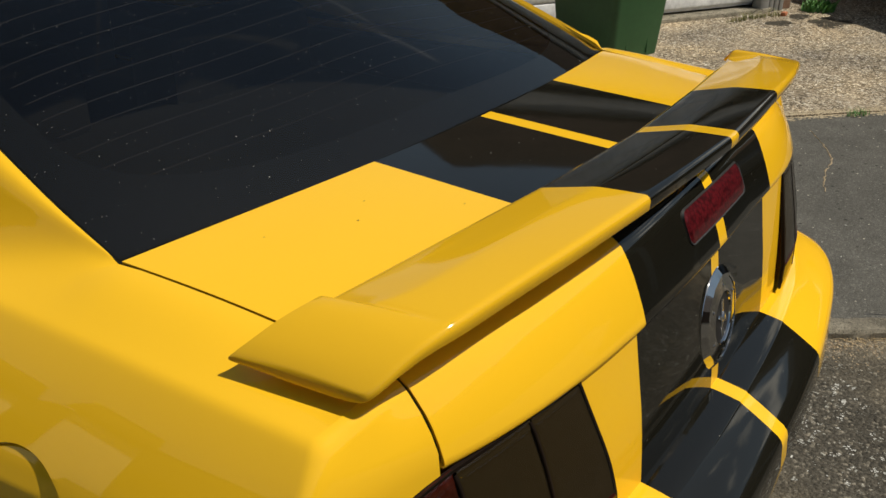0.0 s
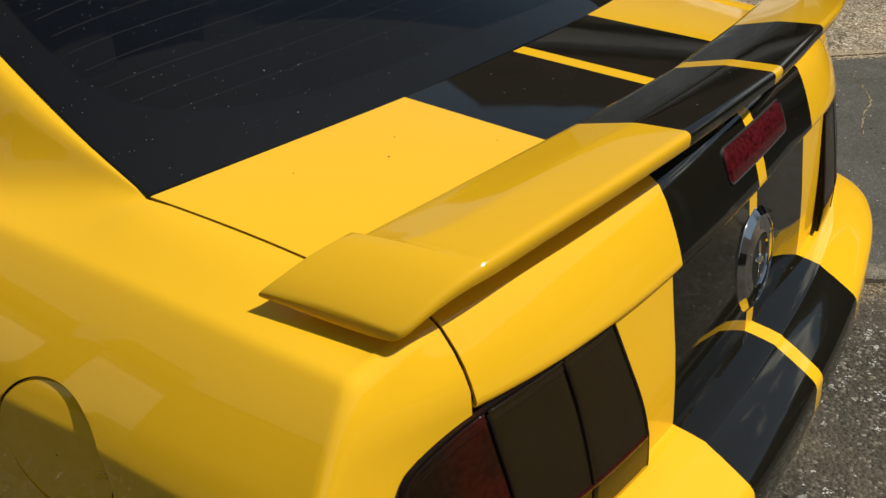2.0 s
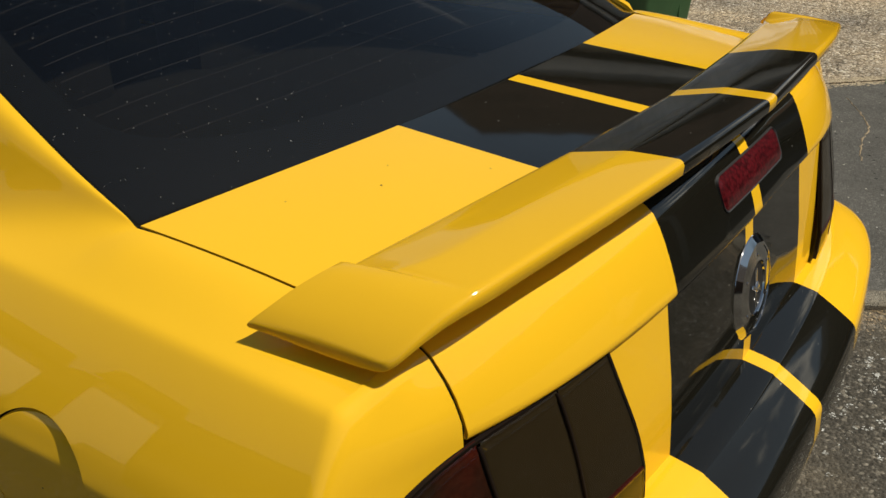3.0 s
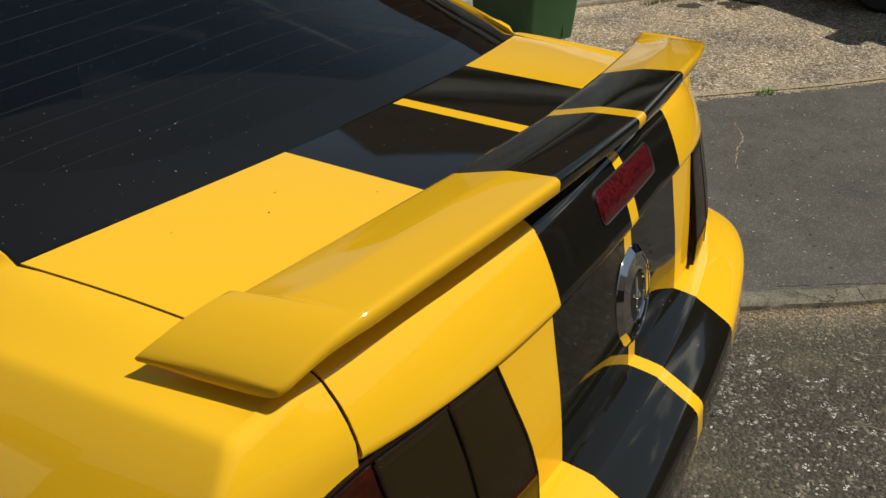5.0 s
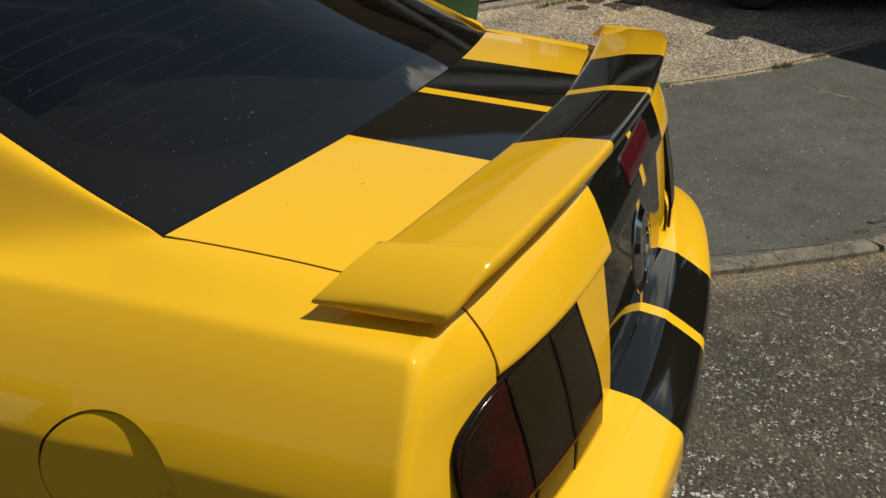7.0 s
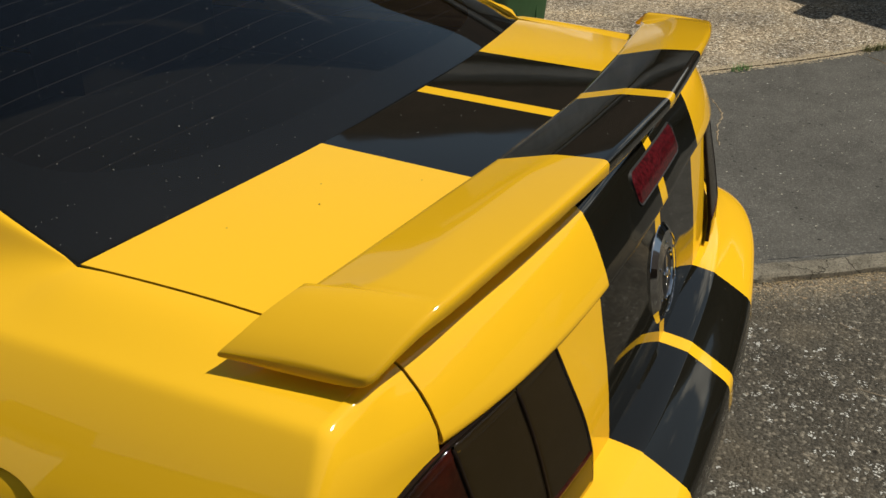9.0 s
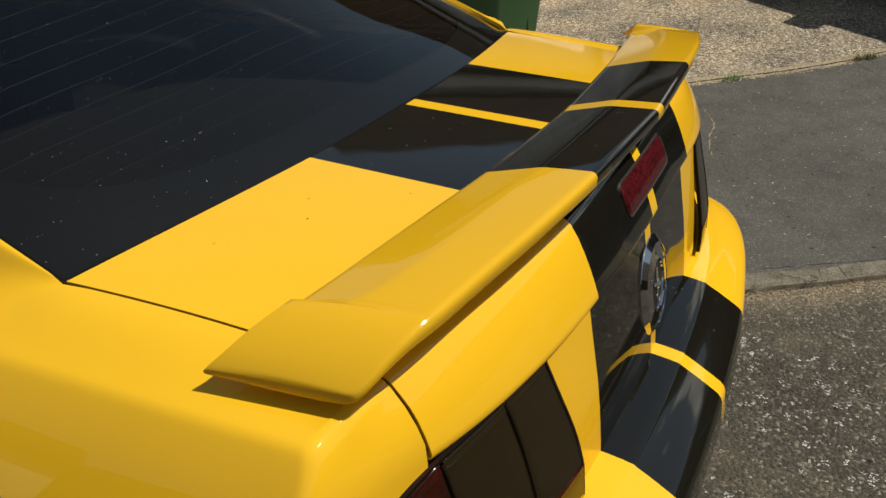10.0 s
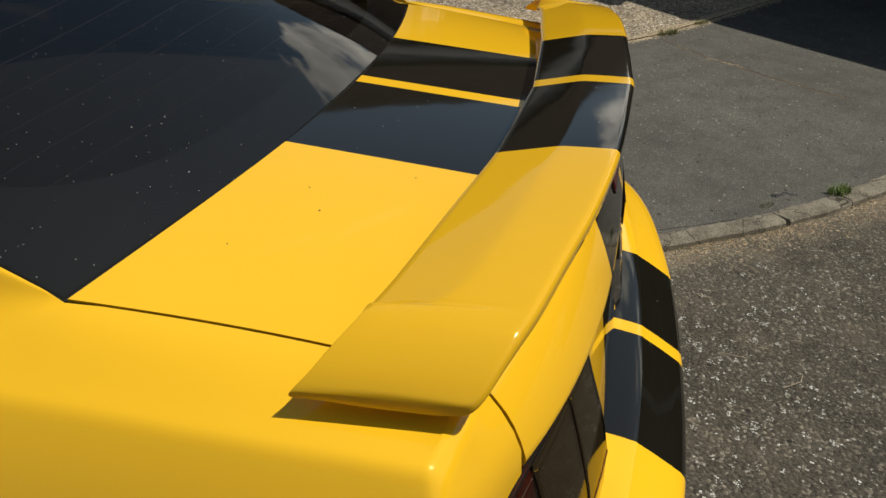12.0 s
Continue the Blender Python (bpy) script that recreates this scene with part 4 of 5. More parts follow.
grid = [[(s * lerp(0.72, 0.57, f), lerp(3.02, 2.35, f) - 0.10 * s * s, lerp(1.0, 1.34, f) - 0.05 * s * s) for f in span(0, 1, 8)] for s in span(-1, 1, 17)]
part("windscreen", sheet(grid, 0.005), SIDE_GLASS, car, "tinted windscreen")
grid = [[(s * 0.80, 4.50 - 0.16 * s * s + d, z) for d, z in ((0, 0.86), (0.03, 0.80), (0.06, 0.66), (0.05, 0.5), (0.02, 0.35), (-0.05, 0.24))] for s in span(-1, 1, 21)]
part("front_bumper", sheet(grid, 0.01), STRIPED, car, "yellow front bumper")
part("underbody", new_box((-0.70, 0.0, 0.20), (0.70, 4.35, 0.36), 0.03), TRIM, car, "black underbody")


def wheel(x, y):
    s = 1 if x > 0 else -1
    m = Matrix.Translation((x, y, WHEEL_Z + math.sin(radians(ROLL)) * x)) @ Matrix.Rotation(radians(-90 * s), 4, 'Z')
    bm = lathe([(0.225, -0.10), (0.25, -0.115), (0.30, -0.118), (0.325, -0.10), (0.335, -0.06), (0.335, 0.06), (0.325, 0.10), (0.30, 0.118), (0.25, 0.115), (0.225, 0.10)], 48)
    bm.transform(m)
    w = part("wheel", bm, RUBBER, car, "black tyre on a five-spoke alloy rim")
    bm = lathe([(0.232, 0.10), (0.228, 0.08), (0.215, 0.02), (0.215, -0.09), (0.232, -0.10)], 48)
    for k in range(5):
        box(bm, (-0.024, 0.05, 0.03), (0.024, 0.08, 0.222), 0.006, Matrix.Rotation(2 * math.pi * k / 5, 4, 'Y'))
    made = bmesh.ops.create_cone(bm, cap_ends=True, segments=20, radius1=0.055, radius2=0.045, depth=0.05)["verts"]
    bmesh.ops.transform(bm, matrix=Matrix.Translation((0, 0.065, 0)) @ Matrix.Rotation(radians(-90), 4, 'X'), verts=made)
    bm.transform(m)
    part("rim", bm, ALLOY, w, "five-spoke alloy rim")


for wy in AXLES:
    for wx in (-0.70, 0.70):
        wheel(wx, wy)


# ---- ground ----
def ground_material(name, base, vary, stone, spots, sand, relief, grain=0.6, flecks=0.0, patchy=1.0):
    m, nodes, links, p = make_material(name)
    vec = coords(nodes, links)
    v = nodes.new("ShaderNodeTexVoronoi")
    v.inputs["Scale"].default_value = stone
    links.new(vec, v.inputs["Vector"])
    sep = nodes.new("ShaderNodeSeparateColor")
    links.new(v.outputs["Color"], sep.inputs["Color"])
    colour = ramp_node(nodes, links, sep.outputs["Red"], [(p, tuple(c * (1 + q * vary) for c in base)) for p, q in ((0.0, -0.32), (0.5, -0.1), (0.85, 0.06), (0.92, 0.9), (1.0, 1.3))])
    large = noise_node(nodes, links, vec, 0.9, 5.0, 0.6)
    shade = ramp_node(nodes, links, large, [(0.28, 1 - 0.40 * patchy), (0.72, 1 + 0.28 * patchy)])
    colour = mix_node(nodes, links, 1.0, colour, shade, 'MULTIPLY')
    fine = noise_node(nodes, links, vec, 420.0, 3.0)
    colour = mix_node(nodes, links, grain, colour, ramp_node(nodes, links, fine, [(0.3, 0.5), (0.7, 1.5)]), 'MULTIPLY')
    if flecks:
        # single pale chips and dark pits
        colour = mix_node(nodes, links, specks(nodes, links, vec, 34.0, 0.13, flecks), colour, (0.46, 0.42, 0.34))
        colour = mix_node(nodes, links, specks(nodes, links, vec, 21.0, 0.16, flecks * 1.6), colour, tuple(c * 0.35 for c in base))
        stain = noise_node(nodes, links, vec, 5.5, 7.0, 0.75)
        colour = mix_node(nodes, links, 1.0, colour, ramp_node(nodes, links, stain, [(0.30, 0.78), (0.5, 1.0), (0.72, 1.22)]), 'MULTIPLY')
    coarse = noise_node(nodes, links, vec, stone * 0.9, 5.0, 0.72)
    colour = mix_node(nodes, links, 1.0 if sand else 0.45, colour, ramp_node(nodes, links, coarse, [(0.30, 0.35), (0.5, 0.95), (0.70, 1.75)]), 'MULTIPLY')
    if spots:
        warp = nodes.new("ShaderNodeTexNoise")
        warp.inputs["Scale"].default_value = 90.0
        warp.inputs["Detail"].default_value = 4.0
        links.new(vec, warp.inputs["Vector"])
        add = nodes.new("ShaderNodeVectorMath")
        add.operation = 'MULTIPLY_ADD'
        add.inputs[1].default_value = (0.030, 0.030, 0.0)
        links.new(warp.outputs["Color"], add.inputs[0])
        links.new(vec, add.inputs[2])
        clump = math_node(nodes, links, 'SUBTRACT', noise_node(nodes, links, vec, 3.0, 4.0), 0.30)
        clump = math_node(nodes, links, 'MULTIPLY', clump, 3.2, True)
        holes = math_node(nodes, links, 'GREATER_THAN', noise_node(nodes, links, vec, 190.0, 3.0), 0.46)
        for cell, most, strength in ((48.0, 0.36, 0.8), (90.0, 0.36, 0.6)):
            sv = nodes.new("ShaderNodeTexVoronoi")
            sv.inputs["Scale"].default_value = cell
            links.new(add.outputs["Vector"], sv.inputs["Vector"])
            ssep = nodes.new("ShaderNodeSeparateColor")
            links.new(sv.outputs["Color"], ssep.inputs["Color"])
            size = math_node(nodes, links, 'MULTIPLY', math_node(nodes, links, 'POWER', ssep.outputs["Green"], 1.7), most)
            size = math_node(nodes, links, 'MULTIPLY', size, clump)
            blot = math_node(nodes, links, 'MULTIPLY', math_node(nodes, links, 'LESS_THAN', sv.outputs["Distance"], size), holes)
            colour = mix_node(nodes, links, math_node(nodes, links, 'MULTIPLY', blot, spots * strength), colour, (0.47, 0.46, 0.40))
    if sand:
        wash = noise_node(nodes, links, vec, 2.2, 6.0, 0.65)
        wash = ramp_node(nodes, links, wash, [(0.54, 0.0), (0.86, 0.7)])
        if spots:
            # blown sand gathers along the kerb, thinning out into the road
            sepv = nodes.new("ShaderNodeSeparateXYZ")
            links.new(vec, sepv.inputs["Vector"])
            across = math_node(nodes, links, 'ADD', math_node(nodes, links, 'MULTIPLY', sepv.outputs["X"], -0.785), math_node(nodes, links, 'MULTIPLY', sepv.outputs["Y"], -0.62))
            across = math_node(nodes, links, 'ADD', across, 1.10)
            ragged = math_node(nodes, links, 'MULTIPLY', noise_node(nodes, links, vec, 7.0, 5.0, 0.7), 0.55)
            band = math_node(nodes, links, 'SUBTRACT', ragged, across)
            band = ramp_node(nodes, links, band, [(0.06, 0.0), (0.36, 0.85)])
            wash = math_node(nodes, links, 'MAXIMUM', wash, band)
        grit = ramp_node(nodes, links, noise_node(nodes, links, vec, 240.0, 3.0), [(0.40, 0.0), (0.55, 1.0)])
        colour = mix_node(nodes, links, math_node(nodes, links, 'MULTIPLY', math_node(nodes, links, 'MULTIPLY', wash, grit), sand), colour, (0.33, 0.27, 0.18))
    links.new(colour, p.inputs["Base Color"])
    p.inputs["Roughness"].default_value = 0.92
    p.inputs["Specular IOR Level"].default_value = 0.25
    h = math_node(nodes, links, 'ADD', math_node(nodes, links, 'MULTIPLY', v.outputs["Distance"], -1.0), math_node(nodes, links, 'MULTIPLY', fine, 0.6))
    links.new(bump_node(nodes, links, h, relief, 0.006), p.inputs["Normal"])
    return m


ROAD = ground_material("old_asphalt_with_lichen", (0.090, 0.080, 0.062), 1.0, 105.0, 0.9, 0.9, 1.0, 0.7, 0.10)
DRIVE = ground_material("smooth_asphalt", (0.101, 0.096, 0.083), 0.40, 150.0, 0.10, 0.0, 0.6, 0.45, 0.16, 0.45)


def aggregate(name):
    """Exposed pebbles of many tones in a sandy binder, greyer where they are worn and dirty."""
    m, nodes, links, p = make_material(name)
    vec = coords(nodes, links)
    tones = ((0.0, (0.075, 0.058, 0.040)), (0.25, (0.17, 0.138, 0.098)), (0.5, (0.30, 0.245, 0.172)), (0.78, (0.46, 0.395, 0.30)), (0.93, (0.66, 0.60, 0.49)), (1.0, (0.78, 0.74, 0.65)))
    layers = []
    for scale in (58.0, 105.0):
        v = nodes.new("ShaderNodeTexVoronoi")
        v.inputs["Scale"].default_value = scale
        links.new(vec, v.inputs["Vector"])
        sep = nodes.new("ShaderNodeSeparateColor")
        links.new(v.outputs["Color"], sep.inputs["Color"])
        layers.append((ramp_node(nodes, links, sep.outputs["Red"], tones), v.outputs["Distance"]))
    pick = math_node(nodes, links, 'GREATER_THAN', noise_node(nodes, links, vec, 40.0, 2.0), 0.52)
    colour = mix_node(nodes, links, pick, layers[1][0], layers[0][0])
    binder = ramp_node(nodes, links, layers[0][1], [(0.30, 1.12), (0.62, 0.55)])
    colour = mix_node(nodes, links, 0.7, colour, binder, 'MULTIPLY')
    worn = noise_node(nodes, links, vec, 1.5, 6.0, 0.62)
    colour = mix_node(nodes, links, 1.0, colour, ramp_node(nodes, links, worn, [(0.32, (0.66, 0.66, 0.68)), (0.5, (1.0, 0.98, 0.94)), (0.68, (1.38, 1.28, 1.12))]), 'MULTIPLY')
    dust = ramp_node(nodes, links, noise_node(nodes, links, vec, 3.1, 7.0, 0.7), [(0.50, 0.0), (0.72, 0.55)])
    colour = mix_node(nodes, links, dust, colour, (0.40, 0.32, 0.22))
    links.new(colour, p.inputs["Base Color"])
    p.inputs["Roughness"].default_value = 0.93
    p.inputs["Specular IOR Level"].default_value = 0.2
    h = math_node(nodes, links, 'MULTIPLY', layers[0][1], -1.0)
    links.new(bump_node(nodes, links, h, 0.9, 0.006), p.inputs["Normal"])
    return m


SLAB = aggregate("exposed_aggregate_concrete")


def weathered_concrete(name, colour):
    """Old kerb concrete: stained at two scales, with dark grime in its pores and hairline cracks."""
    m, nodes, links, p = make_material(name)
    vec = coords(nodes, links)
    blot = noise_node(nodes, links, vec, 9.0, 8.0, 0.75)
    base = ramp_node(nodes, links, blot, [(0.30, tuple(c * 0.42 for c in colour)), (0.48, tuple(c * 0.9 for c in colour)), (0.70, tuple(c * 1.35 for c in colour))])
    pores = noise_node(nodes, links, vec, 150.0, 6.0, 0.75)
    base = mix_node(nodes, links, 1.0, base, ramp_node(nodes, links, pores, [(0.34, 0.25), (0.46, 0.95), (0.68, 1.35)]), 'MULTIPLY')
    cells = nodes.new("ShaderNodeTexVoronoi")
    cells.feature = 'DISTANCE_TO_EDGE'
    cells.inputs["Scale"].default_value = 4.5
    bent = nodes.new("ShaderNodeVectorMath")
    bent.operation = 'MULTIPLY_ADD'
    bent.inputs[1].default_value = (0.12, 0.12, 0.0)
    wander = nodes.new("ShaderNodeTexNoise")
    wander.inputs["Scale"].default_value = 14.0
    wander.inputs["Detail"].default_value = 6.0
    links.new(vec, wander.inputs["Vector"])
    links.new(wander.outputs["Color"], bent.inputs[0])
    links.new(vec, bent.inputs[2])
    links.new(bent.outputs["Vector"], cells.inputs["Vector"])
    crack_line = math_node(nodes, links, 'LESS_THAN', cells.outputs["Distance"], 0.010)
    base = mix_node(nodes, links, math_node(nodes, links, 'MULTIPLY', crack_line, 0.75), base, (0.035, 0.03, 0.022))
    links.new(base, p.inputs["Base Color"])
    p.inputs["Roughness"].default_value = 0.95
    p.inputs["Specular IOR Level"].default_value = 0.2
    links.new(bump_node(nodes, links, pores, 1.0, 0.012), p.inputs["Normal"])
    return m


KERB = weathered_concrete("old_concrete", (0.30, 0.268, 0.205))
SOIL = plain("dry_soil", (0.16, 0.11, 0.06), 1.0, grain=80.0, vary=0.5, bump=0.8, spec=0.1)


rng = random.Random(4)


def ribbon(pts, z0, z1, width0, width1, chip=0.0):
    """A strip with a bevelled section along plan points, between two offsets to the side."""
    grid = []
    worn = 0.0
    for k, (x, y) in enumerate(pts):
        a, b = Vector(pts[max(0, k - 1)]), Vector(pts[min(len(pts) - 1, k + 1)])
        t = (b - a).normalized()
        n = Vector((-t.y, t.x))
        q = lambda w, z: (x + n.x * w, y + n.y * w, z)
        broken = chip if k == 0 else 0.0
        worn = 0.8 * worn + rng.uniform(-0.0025, 0.0025)
        dip = rng.uniform(-0.003, 0.001)
        grid.append([q(width0 + worn + broken, z0), q(width0 + worn + broken, z1 - 0.010 + dip), q(width0 + worn + broken + rng.uniform(0.006, 0.014), z1 - 0.001 + dip), q(lerp(width0 + broken, width1, 0.5), z1 + dip), q(width1 - 0.008 + 2.2 * worn, z1 + dip), q(width1 + 2.2 * worn, z1 - 0.005), q(width1 + 2.2 * worn, z0)])
    return sheet(grid, core=UP)


# the road reaches to the horizon; the drive lies beyond the kerb, a little higher
ground = part("ground", sheet([[(x, y, 0.0) for y in (-400, -40, -12, -4, 0, 4, 12, 40, 400)] for x in (-400, -40, -12, -4, 0, 4, 12, 40, 400)], core=UP), ROAD)
tagged(ground, "old dark asphalt road with pale lichen", "road", kind="structure")

KERB_LINE = [(-0.6, 3.3), (0.3, 1.75), (0.9, 0.85), (1.20, 0.32), (1.474, -0.089), (1.665, -0.358), (1.87, -0.638), (2.10, -0.90), (2.36, -1.143), (2.8, -1.50), (3.5, -1.97), (5.0, -2.75), (9.0, -4.4)]
SLAB_LINE = [(2.0, 2.35), (2.9, 1.42), (3.637, 0.656), (3.90, 0.38), (4.17, 0.101), (4.468, -0.158), (5.0, -0.50), (6.2, -1.2), (9.0, -2.6)]
GARAGE_A, GARAGE_B = Vector((5.42, 2.33)), Vector((6.50, 1.66))
GT = (GARAGE_B - GARAGE_A).normalized()
KZ = 0.028


def fill_between(line_a, line_b, z, thick):
    """A slab between two plan lines of equal length."""
    grid = []
    for (ax, ay), (bx, by) in zip(line_a, line_b):
        grid.append([(lerp(ax, bx, f), lerp(ay, by, f), z) for f in span(0, 1, 5)])
    return sheet(grid, thick, core=UP)


def resample(pts, n):
    pts = [Vector(p) for p in pts]
    d = [0.0]
    for a, b in zip(pts, pts[1:]):
        d.append(d[-1] + (b - a).length)
    out = []
    for t in span(0, d[-1], n):
        k = min(len(d) - 2, max(i for i in range(len(d)) if d[i] <= t + 1e-9))
        out.append(tuple(pts[k].lerp(pts[k + 1], (t - d[k]) / (d[k + 1] - d[k]))))
    return out


kerb_back = [(x + 0.044, y + 0.032) for x, y in KERB_LINE]
drive = part("drive", fill_between(resample(kerb_back, 40), resample(SLAB_LINE, 40), KZ - 0.004, 0.03), DRIVE)
tagged(drive, "dark grey asphalt drive", "pavement", kind="structure")
far_edge = [(p[0] + 5.2, p[1] + 7.6) for p in SLAB_LINE]
slab = part("concrete_slab", fill_between(resample(SLAB_LINE, 40), resample(far_edge, 40), KZ + 0.004, 0.04), SLAB)
tagged(slab, "weathered exposed-aggregate concrete forecourt", "pavement", kind="structure")

kerb = new("kerb")
tagged(kerb, "low worn concrete kerb stones", "kerb", kind="structure")
line = resample(KERB_LINE, 500)
seg = [0.0]
for a, b in zip(line, line[1:]):
    seg.append(seg[-1] + (Vector(b) - Vector(a)).length)
joints = sorted([4.765 - 0.9 * k for k in range(6)] + [5.124 + 0.9 * k for k in range(9)])
first = 0
for k in range(1, 500):
    if k == 499 or any(seg[k - 1] < j <= seg[k] for j in joints):
        piece = line[first:k + 1]
        a, b = Vector(piece[0]), Vector(piece[1])
        piece[0] = tuple(a.lerp(b, 0.3))
        chip = 0.045 if 4.7 < seg[first] < 4.82 else 0.0      # one stone has lost its corner
        if len(piece) > 2:
            part("kerb_stone", ribbon(piece, -0.02, KZ + rng.uniform(0, 0.004), 0.0, 0.085, chip), KERB, kerb)
        first = k


# ---- garage, bin and what stands round ----
PANEL = plain("weathered_white_metal", (0.88, 0.89, 0.90), 0.5, 0.0, grain=22.0, vary=0.45, bump=0.15)
BRICK = plain("brown_brick", (0.20, 0.12, 0.08), 0.9, grain=40.0, vary=0.3, bump=0.4, spec=0.15)
ROOF_TILE = plain("brown_roof_tile", (0.042, 0.027, 0.019), 0.85, grain=14.0, vary=0.7, bump=0.3, spec=0.08)
GREY_PAINT = plain("grey_painted_wood", (0.28, 0.28, 0.27), 0.7, grain=10.0, vary=0.25)
RENDER = plain("pale_render", (0.62, 0.58, 0.50), 0.9, grain=20.0, vary=0.1, bump=0.2)
BIN_GREEN = plain("green_plastic", (0.022, 0.078, 0.026), 0.45, grain=30.0, vary=0.15)
CAR_DARK = plain("dark_silver_paint", (0.10, 0.10, 0.105), 0.35, 0.5, vary=0.1, coat=0.8)


def placed(origin, tangent):
    """A frame whose x runs along a plan direction and whose y points to its left."""
    t = Vector((tangent[0], tangent[1], 0)).normalized()
    n = Vector((-t.y, t.x, 0))
    return Matrix(((t.x, n.x, 0, origin[0]), (t.y, n.y, 0, origin[1]), (0, 0, 1, origin[2]), (0, 0, 0, 1)))


GM = placed((GARAGE_A.x, GARAGE_A.y, KZ), GT)
garage = thing("garage", "low garage with a weathered white metal door and brown tiled roof", "garage")
garage.matrix_world = GM
part("sill", new_box((-1.75, -0.12, -0.02), (1.25, 0.15, 0.035), 0.01), KERB, garage, "concrete door sill")
door = part("garage_door", new_box((-1.5, 0.02, 0.05), (1.15, 0.05, 2.22), 0.004), PANEL, garage, "weathered white ribbed metal door")
for k in range(15):
    z = 0.075 + 0.143 * k
    part("door_rib", new_box((-1.49, -0.004, z), (1.14, 0.03, z + 0.136), 0.014), PANEL, door)
MORTAR = plain("old_mortar", (0.30, 0.26, 0.20), 0.95, grain=90.0, vary=0.3, bump=0.4)
pier = part("brick_pier", new_box((1.27, -0.054, 0), (1.494, 0.494, 2.44), 0.002), MORTAR, garage, "brown brick pier with pale mortar")
brick_long = new_box((-0.1075, -0.05, -0.0325), (0.1075, 0.05, 0.0325), 0.004)
brick_mesh = bpy.data.meshes.new("brick")
brick_long.to_mesh(brick_mesh)
brick_long.free()
brick_mesh.materials.append(BRICK)
for course in range(32):
    spots = ((1.382, -0.01, 0), (1.32, 0.22, 90)) if course % 2 else ((1.32, 0.048, 90), (1.432, 0.048, 90))
    for bx, by, turn in spots:
        piece = new("brick", brick_mesh)
        piece.parent = pier
        piece.location = (bx, by, 0.038 + 0.075 * course)
        piece.rotation_euler = (0, 0, radians(turn))
part("brick_pier", new_box((-1.75, -0.06, 0), (-1.5, 0.5, 2.45), 0.004), BRICK, garage, "brown brick pier")
part("fascia", new_box((-1.9, -0.30, 2.24), (13.0, -0.25, 2.50), 0.005), GREY_PAINT, garage, "grey painted fascia board")
part("side_wall", new_box((1.50, 0.3, 0), (12.5, 0.5, 2.45), 0.004), BRICK, garage, "brown brick wall")
part("end_wall", new_box((-1.75, 0.5, 0), (-1.55, 6.0, 2.45), 0.004), BRICK, garage, "brown brick end wall")
part("back_wall", new_box((-1.75, 6.0, 0), (12.5, 6.2, 2.45), 0.004), BRICK, garage, "brown brick back wall")
RIDGE = 4.68


def courses(n=24, lip=0.022):
    """(f, rise) up a slope of overlapping tile courses, each proud at its lower edge."""
    out = []
    for k in range(n):
        out += [(k / n, lip), ((k + 1) / n - 0.0015, 0.0)]
    return out


slope_front = sheet([[(lerp(lerp(-2.0, 0.1, f), 13.2, s), lerp(-0.35, 3.0, f), lerp(2.50, RIDGE, f) + rise) for f, rise in courses()] for s in span(0, 1, 24)], 0.06, core=UP)
part("roof", slope_front, ROOF_TILE, garage, "brown tiled roof")
part("roof_back", sheet([[(lerp(lerp(-2.0, 0.1, f), 13.2, s), lerp(6.45, 3.0, f), lerp(2.50, RIDGE, f)) for f in span(0, 1, 12)] for s in span(0, 1, 24)], 0.06, core=UP), ROOF_TILE, garage, "brown tiled roof")
part("roof_hip", sheet([[(lerp(-2.0, 0.1, f), lerp(lerp(-0.35, 6.45, s), 3.0, f), lerp(2.50, RIDGE, f)) for f in span(0, 1, 12)] for s in span(0, 1, 12)], 0.06, core=UP), ROOF_TILE, garage, "brown tiled hip end")

part("timber_post", new_box((1.13, -0.10, 0.0), (1.22, 0.0, 2.1), 0.008), GREY_PAINT, garage, "weathered grey timber post")
for k in range(3):
    part("timber_board", new_box((1.235 + 0.052 * k, -0.09, 0.0), (1.275 + 0.052 * k, -0.065, 1.9), 0.004), GREY_PAINT, garage)

# wheelie bin
BIN = thing("wheelie_bin", "green plastic wheelie bin standing on the concrete", "bin", (4.29, 2.056, KZ + 0.004), -17.5)


def bin_ring(z, w, d):
    r = 0.04
    pts = []
    for cx, cy, a0 in ((w - r, d - r, 0), (-w + r, d - r, 90), (-w + r, -d + r, 180), (w - r, -d + r, 270)):
        for k in range(5):
            a = radians(a0 + 22.5 * k)
            pts.append((cx + r * math.cos(a), cy + r * math.sin(a), z))
    return pts


bm = sheet([bin_ring(z, w, d) for z, w, d in ((0.03, 0.20, 0.22), (0.04, 0.225, 0.25), (0.96, 0.28, 0.345), (0.97, 0.295, 0.36), (1.0, 0.295, 0.36), (1.0, 0.275, 0.34), (0.2, 0.20, 0.22))], closed_u=True, core=None)
bmesh.ops.recalc_face_normals(bm, faces=bm.faces)
part("bin_body", bm, BIN_GREEN, BIN, "tapered green plastic body")
bm = sheet([bin_ring(z, w, d) for z, w, d in ((0.99, 0.30, 0.37), (1.03, 0.30, 0.37), (1.06, 0.26, 0.33), (1.07, 0.05, 0.06))], closed_u=True, core=None)
bmesh.ops.recalc_face_normals(bm, faces=bm.faces)
part("lid", bm, BIN_GREEN, BIN, "green plastic lid")
